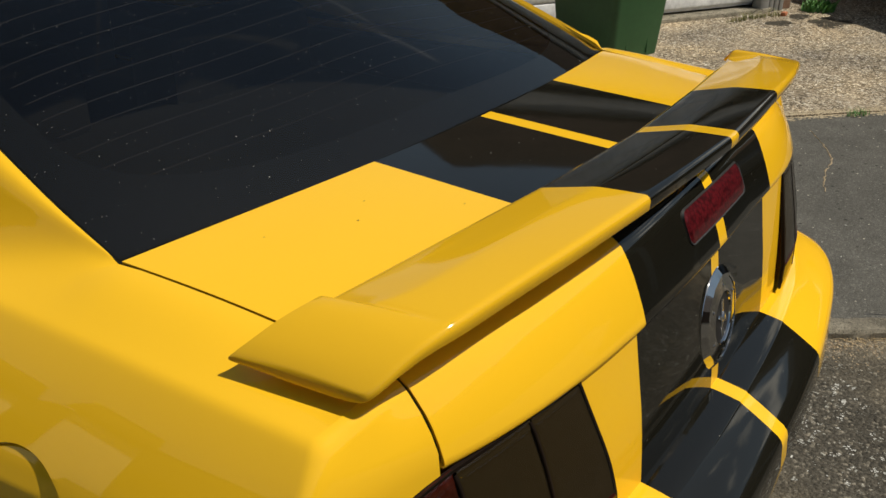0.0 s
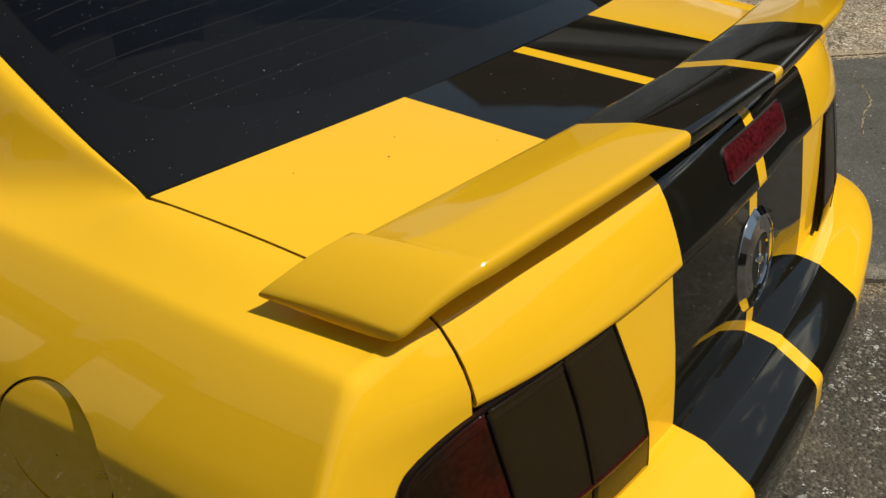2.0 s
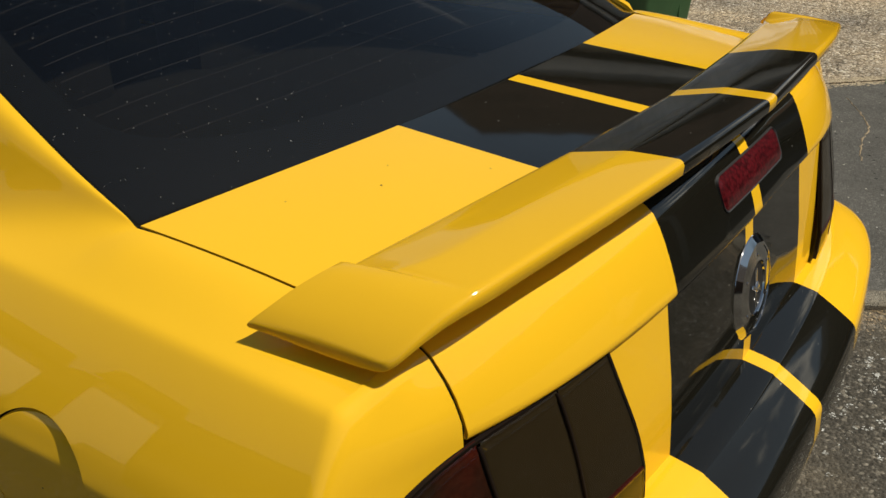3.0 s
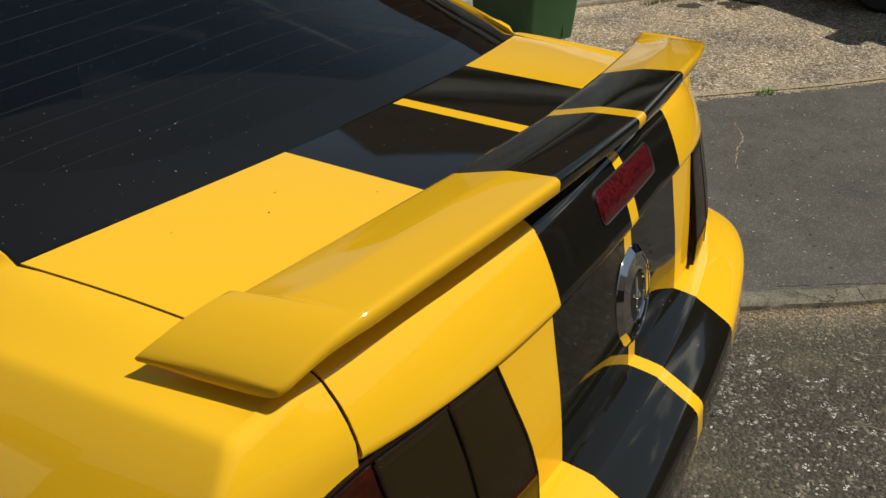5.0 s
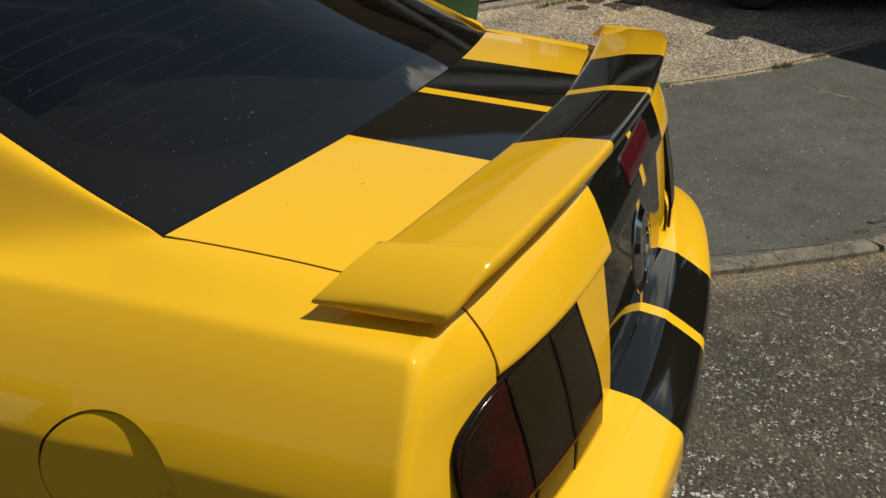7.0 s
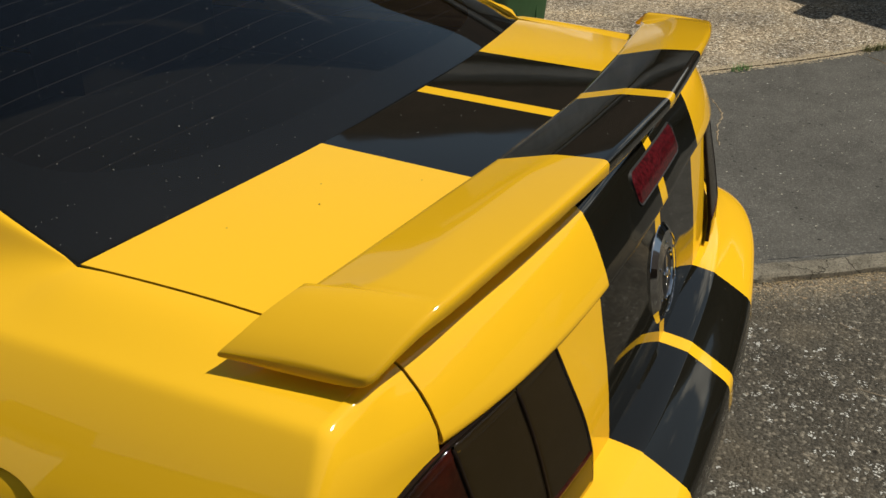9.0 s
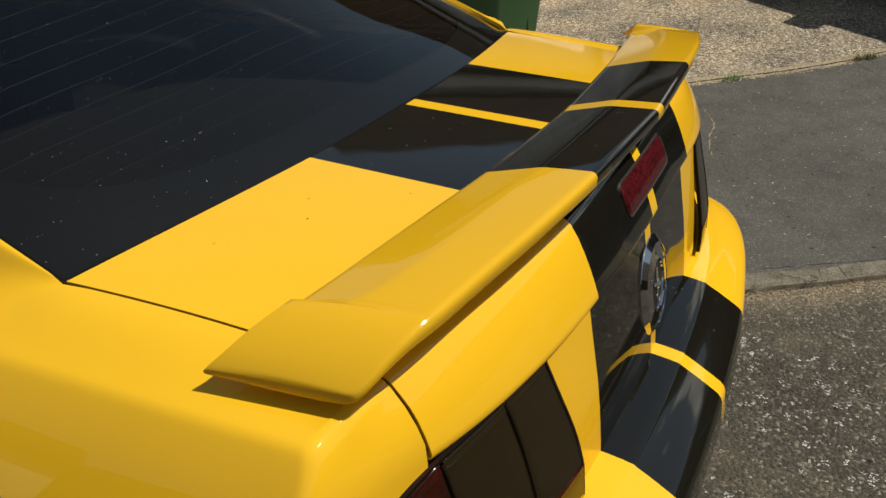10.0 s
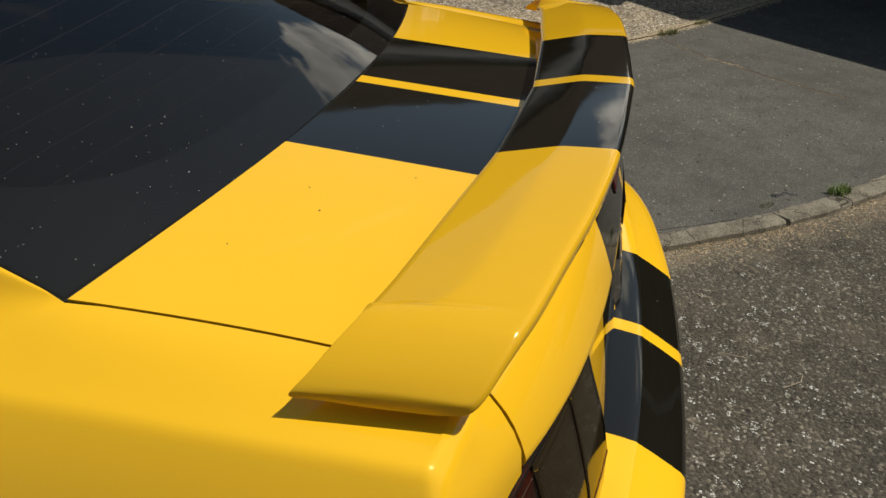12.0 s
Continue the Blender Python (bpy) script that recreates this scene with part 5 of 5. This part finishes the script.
for s in (-1, 1):
    bm = lathe([(0.0, -0.025), (0.09, -0.025), (0.10, -0.015), (0.10, 0.015), (0.09, 0.025), (0.0, 0.025)], 24)
    bm.transform(Matrix.Translation((0.27 * s, 0.24, 0.10)) @ Matrix.Rotation(radians(90), 4, 'Z'))
    part("wheel", bm, RUBBER, BIN, "black rubber wheel")

for zc in (0.11,):
    for px in (-0.10, 0.10):
        part("moulded_rib", new_box((px - 0.006, -0.262, 0.06), (px + 0.006, -0.245, 0.22), 0.004), BIN_GREEN, BIN)

# added flat roof, itself unseen, whose edge throws the long shadow over the parking place
CM = placed((5.03, -3.00, 0), (2.31, 2.74))
carport = thing("carport", "unseen flat-roofed carport, added to throw the long shadow", "carport")
carport.matrix_world = CM
part("roof_slab", new_box((-2.5, -6.5, 2.35), (1.25, 0.14, 2.5), 0.01), GREY_PAINT, carport, "unseen grey flat roof that casts the shadow")
askew = Matrix.Translation((1.25, 0.27, 0)) @ Matrix.Rotation(radians(-4.5), 4, 'Z')
part("roof_slab", new_box((0.004, -6.6, 2.35), (2.9, 0.0, 2.5), 0.01, askew), GREY_PAINT, carport, "unseen grey flat roof that casts the shadow")
# unseen box, shaped to cut the notch in the shadow's edge
lean_out = Matrix(((1, -0.55, 0, 0.12), (0, 1, 0, 0), (0, 0, 1, 0), (0, 0, 0, 1)))
part("roof_light", new_box((1.95, 0.0, 2.36), (2.18, 0.44, 2.51), 0.02, lean_out), GREY_PAINT, carport, "small unseen box that notches the roof's shadow")
for px in (-2.3, -0.6):
    part("post", new_box((px, -0.30, 0), (px + 0.12, -0.18, 2.35), 0.01), GREY_PAINT, carport, "square post")
for px in (-2.3, 4.0):
    part("post", new_box((px, -6.3, 0), (px + 0.12, -6.18, 2.35), 0.01), GREY_PAINT, carport, "square post")

# unseen walls, added to darken what the car's tail mirrors
part("end_wall", new_box((4.08, -6.48, 0), (4.2, -1.2, 2.36), 0.01), BRICK, carport, "brown brick end wall")
part("back_wall", new_box((-2.5, -6.62, 0), (4.2, -6.48, 2.36), 0.01), BRICK, carport, "brown brick back wall")

# unseen houses, added to close the place and fill the car's reflections
def plain_house(at, turn, size, label, skin=RENDER, skin_label="pale rendered wall"):
    h = thing("house", label, "house", at, turn)
    w, d, z = size
    part("wall", new_box((-w, -d, 0), (w, d, z), 0.02), skin, h, skin_label)
    grid = [[(x, y, z + (d + 0.3 - abs(y)) * 0.75) for y in (-d - 0.3, -d / 2, 0, d / 2, d + 0.3)] for x in span(-w - 0.2, w + 0.2, 4)]
    part("roof", sheet(grid, 0.12, core=UP), ROOF_TILE, h, "brown tiled roof")
    return h


plain_house((-18.0, 5.0, 0), 90, (11.0, 3.5, 4.6), "unseen brown brick house across the road, added for reflections", BRICK, "brown brick wall")
# pale walls set and turned to mirror as bright patches in the flank
for at, turn, half in (((-11.68, 8.74, 0), 52, 0.72), ((-11.09, 12.5, 0), 40, 1.21)):
    house = plain_house(at, turn, (half, 2.0, 4.4), "unseen narrow house, pale render above brick, added for a patch mirrored in the flank")
    part("plinth", new_box((-half - 0.02, -2.02, 0), (half + 0.02, 2.02, 1.5), 0.01), BRICK, house, "brown brick lower wall")
plain_house((-2.0, -19.0, 0), 0, (9.0, 3.5, 4.8), "unseen brown brick house behind the road, added for reflections", BRICK, "brown brick wall")
plain_house((17.0, -17.0, 0), 18, (9.0, 3.5, 4.8), "unseen brown brick house behind the carport, added for reflections", BRICK, "brown brick wall")


# parked car in the shade
parked = thing("parked_car", "dark grey hatchback parked in the shade", "car", (7.30, -1.25, KZ), 2)


def parked_section(y):
    return curve(y, [(-2.05, 0.62), (-1.9, 0.75), (0, 0.84), (1.8, 0.78), (2.0, 0.66)])


grid = []
for y in span(-2.0, 2.0, 33):
    w = parked_section(y)
    top = curve(y, [(-2.0, 0.75), (-1.6, 0.92), (-1.0, 1.38), (0.6, 1.42), (1.1, 0.98), (1.7, 0.88), (2.0, 0.70)])
    ring = []
    for x, z in ((-0.86, 0.24), (-0.98, 0.30), (-1.0, 0.55), (-0.97, 0.80), (-0.88, min(top, 0.9)), (-0.72, lerp(min(top, 0.9), top, 0.9)), (-0.55, top), (0.55, top), (0.72, lerp(min(top, 0.9), top, 0.9)), (0.88, min(top, 0.9)), (0.97, 0.80), (1.0, 0.55), (0.98, 0.30), (0.86, 0.24)):
        ring.append((x * w, y, z))
    grid.append(ring)
bm = sheet(grid, closed_u=True, core=Vector((0, 0, 0.6)))
for f in (grid[0], grid[-1]):
    bm.faces.new([min(bm.verts, key=lambda v: (v.co - Vector(p)).length_squared) for p in f])
part("body", bm, CAR_DARK, parked, "dark grey body")
for wy in (-1.25, 1.32):
    for sx in (-1, 1):
        m = Matrix.Translation((0.77 * sx, wy, 0.31)) @ Matrix.Rotation(radians(-90 * sx), 4, 'Z')
        bm = lathe([(0.19, -0.09), (0.22, -0.10), (0.28, -0.10), (0.305, -0.08), (0.31, -0.05), (0.31, 0.05), (0.305, 0.08), (0.28, 0.10), (0.22, 0.10), (0.19, 0.09)], 36)
        bm.transform(m)
        w = part("wheel", bm, RUBBER, parked, "black tyre with a silver wheel trim")
        bm = lathe([(0.0, 0.085), (0.05, 0.085), (0.08, 0.07), (0.17, 0.075), (0.195, 0.09), (0.20, 0.08), (0.20, 0.0)], 36)
        for k in range(7):
            box(bm, (-0.016, 0.072, 0.05), (0.016, 0.088, 0.185), 0.004, Matrix.Rotation(2 * math.pi * k / 7, 4, 'Y'))
        bm.transform(m)
        part("wheel_trim", bm, ALLOY, w, "silver spoked wheel trim")


# ---- weeds, twigs and litter ----
def leaf_material(name, lo, hi):
    m, nodes, links, p = make_material(name)
    vec = coords(nodes, links)
    geo = nodes.new("ShaderNodeNewGeometry")
    col = ramp_node(nodes, links, geo.outputs["Random Per Island"], [(0.0, lo), (1.0, hi)])
    links.new(col, p.inputs["Base Color"])
    p.inputs["Roughness"].default_value = 0.6
    return m


GRASS = leaf_material("grass_blades", (0.07, 0.13, 0.02), (0.24, 0.30, 0.07))
DRYGRASS = leaf_material("dry_grass", (0.10, 0.12, 0.03), (0.30, 0.27, 0.10))
WEED = leaf_material("weed_leaves", (0.05, 0.15, 0.03), (0.14, 0.32, 0.07))
TWIG = plain("dry_twig", (0.36, 0.29, 0.20), 0.9, grain=90.0, vary=0.4)
CHIP = leaf_material("litter", (0.16, 0.10, 0.05), (0.42, 0.33, 0.20))


def tuft(x, y, z, size, blades, material, seed, label, broad=False, stretch=(1, 1), turn=0):
    rnd = random.Random(seed)
    bm = bmesh.new()
    for _ in range(blades):
        a = rnd.uniform(0, 2 * math.pi)
        r = size * 0.8 * math.sqrt(rnd.random())
        bx, by = r * math.cos(a) * stretch[0], r * math.sin(a) * stretch[1]
        h = size * rnd.uniform(0.4, 1.0)
        lean = rnd.uniform(0.1, 0.9) * h
        d = rnd.uniform(0, 2 * math.pi)
        w = size * (0.10 if broad else 0.035) * rnd.uniform(0.6, 1.3)
        side = Vector((-math.sin(d), math.cos(d), 0)) * w
        prev = None
        for k in range(4):
            t = k / 3
            c = Vector((bx + math.cos(d) * lean * t * t, by + math.sin(d) * lean * t * t, h * t * (1 - 0.25 * t)))
            wide = (0.5 + 1.6 * t * (1 - t) * 2 if broad else 1.0) * (1 - t) + 0.05
            pair = (bm.verts.new(c - side * wide), bm.verts.new(c + side * wide))
            if prev:
                bm.faces.new((prev[0], prev[1], pair[1], pair[0]))
            prev = pair
    ob = part("weed" if broad else "grass_tuft", bm, material)
    ob.location = (x, y, z)
    ob.rotation_euler = (0, 0, radians(turn))
    return tagged(ob, label, "plant", "weeds")


EDGE = -41
tuft(3.85, 0.37, KZ, 0.055, 90, WEED, 1, "small green weed in the joint beside the drive", False, (1.5, 0.8), EDGE)
tuft(4.58, -0.28, KZ, 0.06, 160, DRYGRASS, 2, "dry grass tuft along the concrete edge", False, (2.2, 0.6), EDGE)
tuft(4.95, -0.49, KZ, 0.05, 80, DRYGRASS, 3, "thin grass tuft along the concrete edge", False, (1.8, 0.6), EDGE)
tuft(2.28, -0.96, KZ, 0.055, 190, GRASS, 4, "green grass tuft growing behind the kerb", False, (1.3, 0.8), EDGE)
tuft(2.06, -0.66, KZ - 0.003, 0.022, 70, DRYGRASS, 5, "low dry grass behind the kerb", False, (2.6, 0.9), EDGE)
for k, (gx, gy) in enumerate(((5.86, 1.70), (5.98, 1.66), (6.10, 1.60), (6.22, 1.52))):
    tuft(gx, gy, KZ, 0.07 + 0.02 * (k % 2), 50, DRYGRASS, 10 + k, "sparse grass along the garage sill", False, (1.6, 0.6), -32)
tuft(6.66, 1.28, KZ, 0.16, 120, WEED, 20, "leafy green weed at the foot of the pier", True)


def twig(points, r, name="twig"):
    cu = bpy.data.curves.new(name, 'CURVE')
    cu.dimensions = '3D'
    cu.bevel_depth = r * 0.6
    cu.bevel_resolution = 1
    sp = cu.splines.new('POLY')
    sp.points.add(len(points) - 1)
    for p, c in zip(sp.points, points):
        p.co = (*c, 1)
    cu.materials.append(TWIG)
    return tagged(new(name, cu), "thin dry twig lying on the ground", "twig", "twigs")


twig([(1.345, -0.375, 0.004), (1.330, -0.390, 0.008), (1.322, -0.410, 0.008), (1.325, -0.432, 0.004)], 0.0022)
twig([(1.60, -0.535, 0.006), (1.575, -0.56, 0.010), (1.54, -0.60, 0.006)], 0.0022)
twig([(1.56, -0.50, 0.006), (1.53, -0.545, 0.012), (1.515, -0.58, 0.006)], 0.0018)
twig([(1.02, -0.445, 0.004), (1.008, -0.48, 0.008), (1.012, -0.525, 0.004)], 0.002)
twig([(0.90, -0.62, 0.004), (0.93, -0.66, 0.008), (0.97, -0.67, 0.004)], 0.002)

# crumbs of grit and dead leaf along the kerb
rnd = random.Random(7)
bm = bmesh.new()
near = resample(KERB_LINE[3:11], 400)
for _ in range(3200):
    k = rnd.randrange(1, 399)
    (ax, ay), (bx, by) = near[k - 1], near[k + 1]
    t = Vector((bx - ax, by - ay)).normalized()
    off = abs(rnd.gauss(0, 0.06)) + 0.004
    x, y = near[k][0] + t.y * off, near[k][1] - t.x * off
    s = rnd.uniform(0.0015, 0.005) * (1.8 if rnd.random() < 0.06 else 1)
    a = rnd.uniform(0, 6.3)
    ux, uy = math.cos(a) * s, math.sin(a) * s
    flat = s * rnd.uniform(0.2, 0.7)
    v = [bm.verts.new((x + ux, y + uy, 0.0)), bm.verts.new((x - uy, y + ux, 0.0)), bm.verts.new((x - ux, y - uy, 0.0)), bm.verts.new((x + uy, y - ux, 0.0)), bm.verts.new((x, y, flat))]
    for i in range(4):
        bm.faces.new((v[i], v[(i + 1) % 4], v[4]))
grit = part("grit", bm, CHIP)
tagged(grit, "sandy grit and leaf crumbs along the kerb", "grit", kind="stuff")

# cracks filled with pale sand in the drive
def crack(points, width, seed, material, label):
    rnd = random.Random(seed)
    line = resample(points, 40)
    grid = []
    for k, (x, y) in enumerate(line):
        a, b = Vector(line[max(0, k - 1)]), Vector(line[min(39, k + 1)])
        t = (b - a).normalized()
        w = width * rnd.uniform(0.15, 1.0)
        jx, jy = rnd.uniform(-1, 1) * width, rnd.uniform(-1, 1) * width
        grid.append([(x + jx - t.y * w, y + jy + t.x * w, KZ - 0.0035), (x + jx, y + jy, KZ - 0.0015), (x + jx + t.y * w, y + jy - t.x * w, KZ - 0.0035)])
    ob = part("crack", sheet(grid, core=UP), material)
    return tagged(ob, label, "crack", kind="structure")


crack([(4.42, -0.25), (4.25, -0.40), (4.09, -0.52), (4.01, -0.67), (3.83, -0.84), (3.6, -1.2)], 0.008, 1, SOIL, "long crack in the drive filled with soil")
crack([(4.10, -0.50), (4.05, -0.60), (3.99, -0.70)], 0.010, 2, CHIP, "pale sand in the cracked drive")
crack([(3.46, 0.52), (3.30, 0.42), (3.09, 0.32), (2.87, 0.30), (2.64, 0.25)], 0.005, 3, CHIP, "pale sandy crack in the drive")
crack([(2.16, -0.69), (2.20, -0.73), (2.22, -0.79)], 0.011, 4, RUBBER, "crumbled hollow in the drive behind the kerb")
crack([(1.63, -0.12), (1.725, -0.262), (1.81, -0.40), (1.915, -0.56)], 0.003, 5, RUBBER, "dirt joint between kerb and drive")


# crusts of lichen and old paint on the road, moss on the concrete
LICHEN = leaf_material("pale_lichen", (0.26, 0.255, 0.22), (0.62, 0.61, 0.56))
MOSS = leaf_material("dark_moss", (0.020, 0.017, 0.011), (0.07, 0.058, 0.038))


def flake(bm, x, y, z, r, rnd, lift=0.0006):
    n = rnd.randrange(5, 8)
    a0 = rnd.uniform(0, 6.3)
    mid = bm.verts.new((x, y, z + lift))
    ring = []
    for k in range(n):
        q = r * rnd.uniform(0.45, 1.15)
        a = a0 + 2 * math.pi * k / n
        ring.append(bm.verts.new((x + q * math.cos(a), y + q * math.sin(a), z)))
    for k in range(n):
        bm.faces.new((mid, ring[k], ring[(k + 1) % n]))


def cluster(bm, x, y, z, spread, count, size, rnd):
    for _ in range(count):
        a, d = rnd.uniform(0, 6.3), spread * math.sqrt(rnd.random())
        flake(bm, x + d * math.cos(a), y + d * math.sin(a), z, size * rnd.uniform(0.4, 1.2), rnd)


def off_kerb(x, y):
    """How far a spot lies from the kerb's line, on the road side."""
    return min((Vector((x, y)) - Vector(p)).length for p in line_road)


line_road = resample(KERB_LINE, 120)
rnd = random.Random(21)
bm = bmesh.new()
for _ in range(3200):
    x, y = rnd.uniform(0.25, 2.6), rnd.uniform(-2.2, 0.3)
    if 0.785 * x + 0.62 * y > 1.0 or off_kerb(x, y) < 0.16:
        continue
    crowd = noise.noise((x * 2.2 + 3.0, y * 2.2, 0.4)) * 0.5 + noise.noise((x * 6.0, y * 6.0, 2.4)) * 0.5
    crowd += 0.16 if off_kerb(x, y) > 0.38 else -0.10
    if rnd.random() > 0.25 + 1.6 * crowd:
        continue
    big = rnd.random() ** 2.2
    cluster(bm, x, y, 0.0012, 0.003 + 0.013 * big, 2 + int(12 * big), 0.0034, rnd)
lichen = part("lichen", bm, LICHEN)
tagged(lichen, "pale lichen crusts scattered on the asphalt", "lichen", kind="stuff")

bm = bmesh.new()
for _ in range(260):
    t = rnd.random()
    x, y = lerp(0.33, 0.40, t) + rnd.gauss(0, 0.02), lerp(-0.12, -0.62, t) + rnd.gauss(0, 0.02)
    if noise.noise((x * 26, y * 26, 1.0)) > -0.08:
        flake(bm, x, y, 0.0012, rnd.uniform(0.002, 0.0075), rnd)
mark = part("road_marking", bm, LICHEN)
tagged(mark, "worn flaking white paint on the road", "road marking", kind="stuff")

bm = bmesh.new()
for _ in range(150):
    x, y = rnd.uniform(1.8, 4.6), rnd.uniform(-1.6, 1.2)
    if off_kerb(x, y) > 0.2 and 0.70 * x + 0.72 * y < 2.95 and 0.785 * x + 0.62 * y > 1.25:
        flake(bm, x, y, KZ - 0.0035, rnd.uniform(0.002, 0.006), rnd, 0.002)
crumbs = part("stone_chips", bm, LICHEN)
tagged(crumbs, "tiny pale stone chips on the drive", "stone chips", kind="stuff")

bm = bmesh.new()
for mx, my, spread in ((6.00, 1.38, 0.07), (5.96, 1.44, 0.05), (6.12, 1.05, 0.09), (6.25, 1.10, 0.10), (6.20, 1.18, 0.05), (6.34, 1.33, 0.08), (6.30, 0.98, 0.06)):
    for _ in range(150):
        a, d = rnd.uniform(0, 6.3), spread * rnd.random() ** 0.7
        flake(bm, mx + 1.5 * d * math.cos(a), my + d * math.sin(a), KZ + 0.0055, rnd.uniform(0.006, 0.02), rnd)
for _ in range(700):
    a, d = rnd.uniform(0, 6.3), 0.28 * rnd.random() ** 0.8
    flake(bm, 4.61 + 1.2 * d * math.cos(a), 1.50 + d * math.sin(a), KZ + 0.0055, rnd.uniform(0.002, 0.006), rnd)
moss = part("moss", bm, MOSS)
tagged(moss, "dark moss and dirt patches on the concrete", "moss", kind="stuff")

# dry straw and seed husks blown against the kerb's foot
LITTER = leaf_material("dry_straw", (0.20, 0.13, 0.06), (0.52, 0.40, 0.22))
bm = bmesh.new()
foot = resample(KERB_LINE[2:10], 300)
for _ in range(1500):
    k = rnd.randrange(1, 299)
    a, b = Vector(foot[k - 1]), Vector(foot[k + 1])
    t = (b - a).normalized()
    if noise.noise((foot[k][0] * 5.0, foot[k][1] * 5.0, 7.0)) + 0.35 < rnd.random() * 0.8:
        continue
    p = a.lerp(b, rnd.random()) + Vector((t.y, -t.x)) * (0.002 + 0.05 * rnd.random() ** 2.2)
    d = rnd.uniform(0, 6.3)
    long, wide = rnd.uniform(0.003, 0.012), rnd.uniform(0.0008, 0.002)
    u, v = Vector((math.cos(d), math.sin(d))) * long, Vector((-math.sin(d), math.cos(d))) * wide
    z0, z1 = rnd.uniform(0.001, 0.005), rnd.uniform(0.001, 0.008)
    bm.faces.new([bm.verts.new((q.x, q.y, z)) for q, z in ((p - u, z0), (p + v, (z0 + z1) / 2 + 0.001), (p + u, z1), (p - v, (z0 + z1) / 2 + 0.001))])
litter = part("dry_litter", bm, LITTER)
tagged(litter, "dry straw and husks along the kerb's foot", "litter", kind="stuff")

# loose sand along the edge of the concrete
SAND = leaf_material("pale_sand", (0.26, 0.20, 0.12), (0.50, 0.41, 0.27))
bm = bmesh.new()
edge = resample(SLAB_LINE[1:8], 300)
for _ in range(7500):
    k = rnd.randrange(1, 299)
    (ax, ay), (bx, by) = edge[k - 1], edge[k + 1]
    t = Vector((bx - ax, by - ay)).normalized()
    off = rnd.gauss(-0.008, 0.028)
    up = KZ - 0.003 if off > 0 else KZ + 0.005
    flake(bm, edge[k][0] + t.y * off, edge[k][1] - t.x * off, up, rnd.uniform(0.003, 0.011), rnd, 0.002)
sand = part("sand", bm, SAND)
tagged(sand, "pale sand along the edge of the concrete", "sand", kind="stuff")

# bright scrap beside the pier
scrap = part("brick_scrap", new_box((-0.035, -0.02, 0), (0.035, 0.02, 0.03), 0.006), plain("orange_brick", (0.42, 0.15, 0.07), 0.9, grain=60.0, vary=0.3, bump=0.3))
scrap.location = (6.31, 1.45, KZ + 0.004)
tagged(scrap, "small orange piece of broken brick on the concrete", "brick")
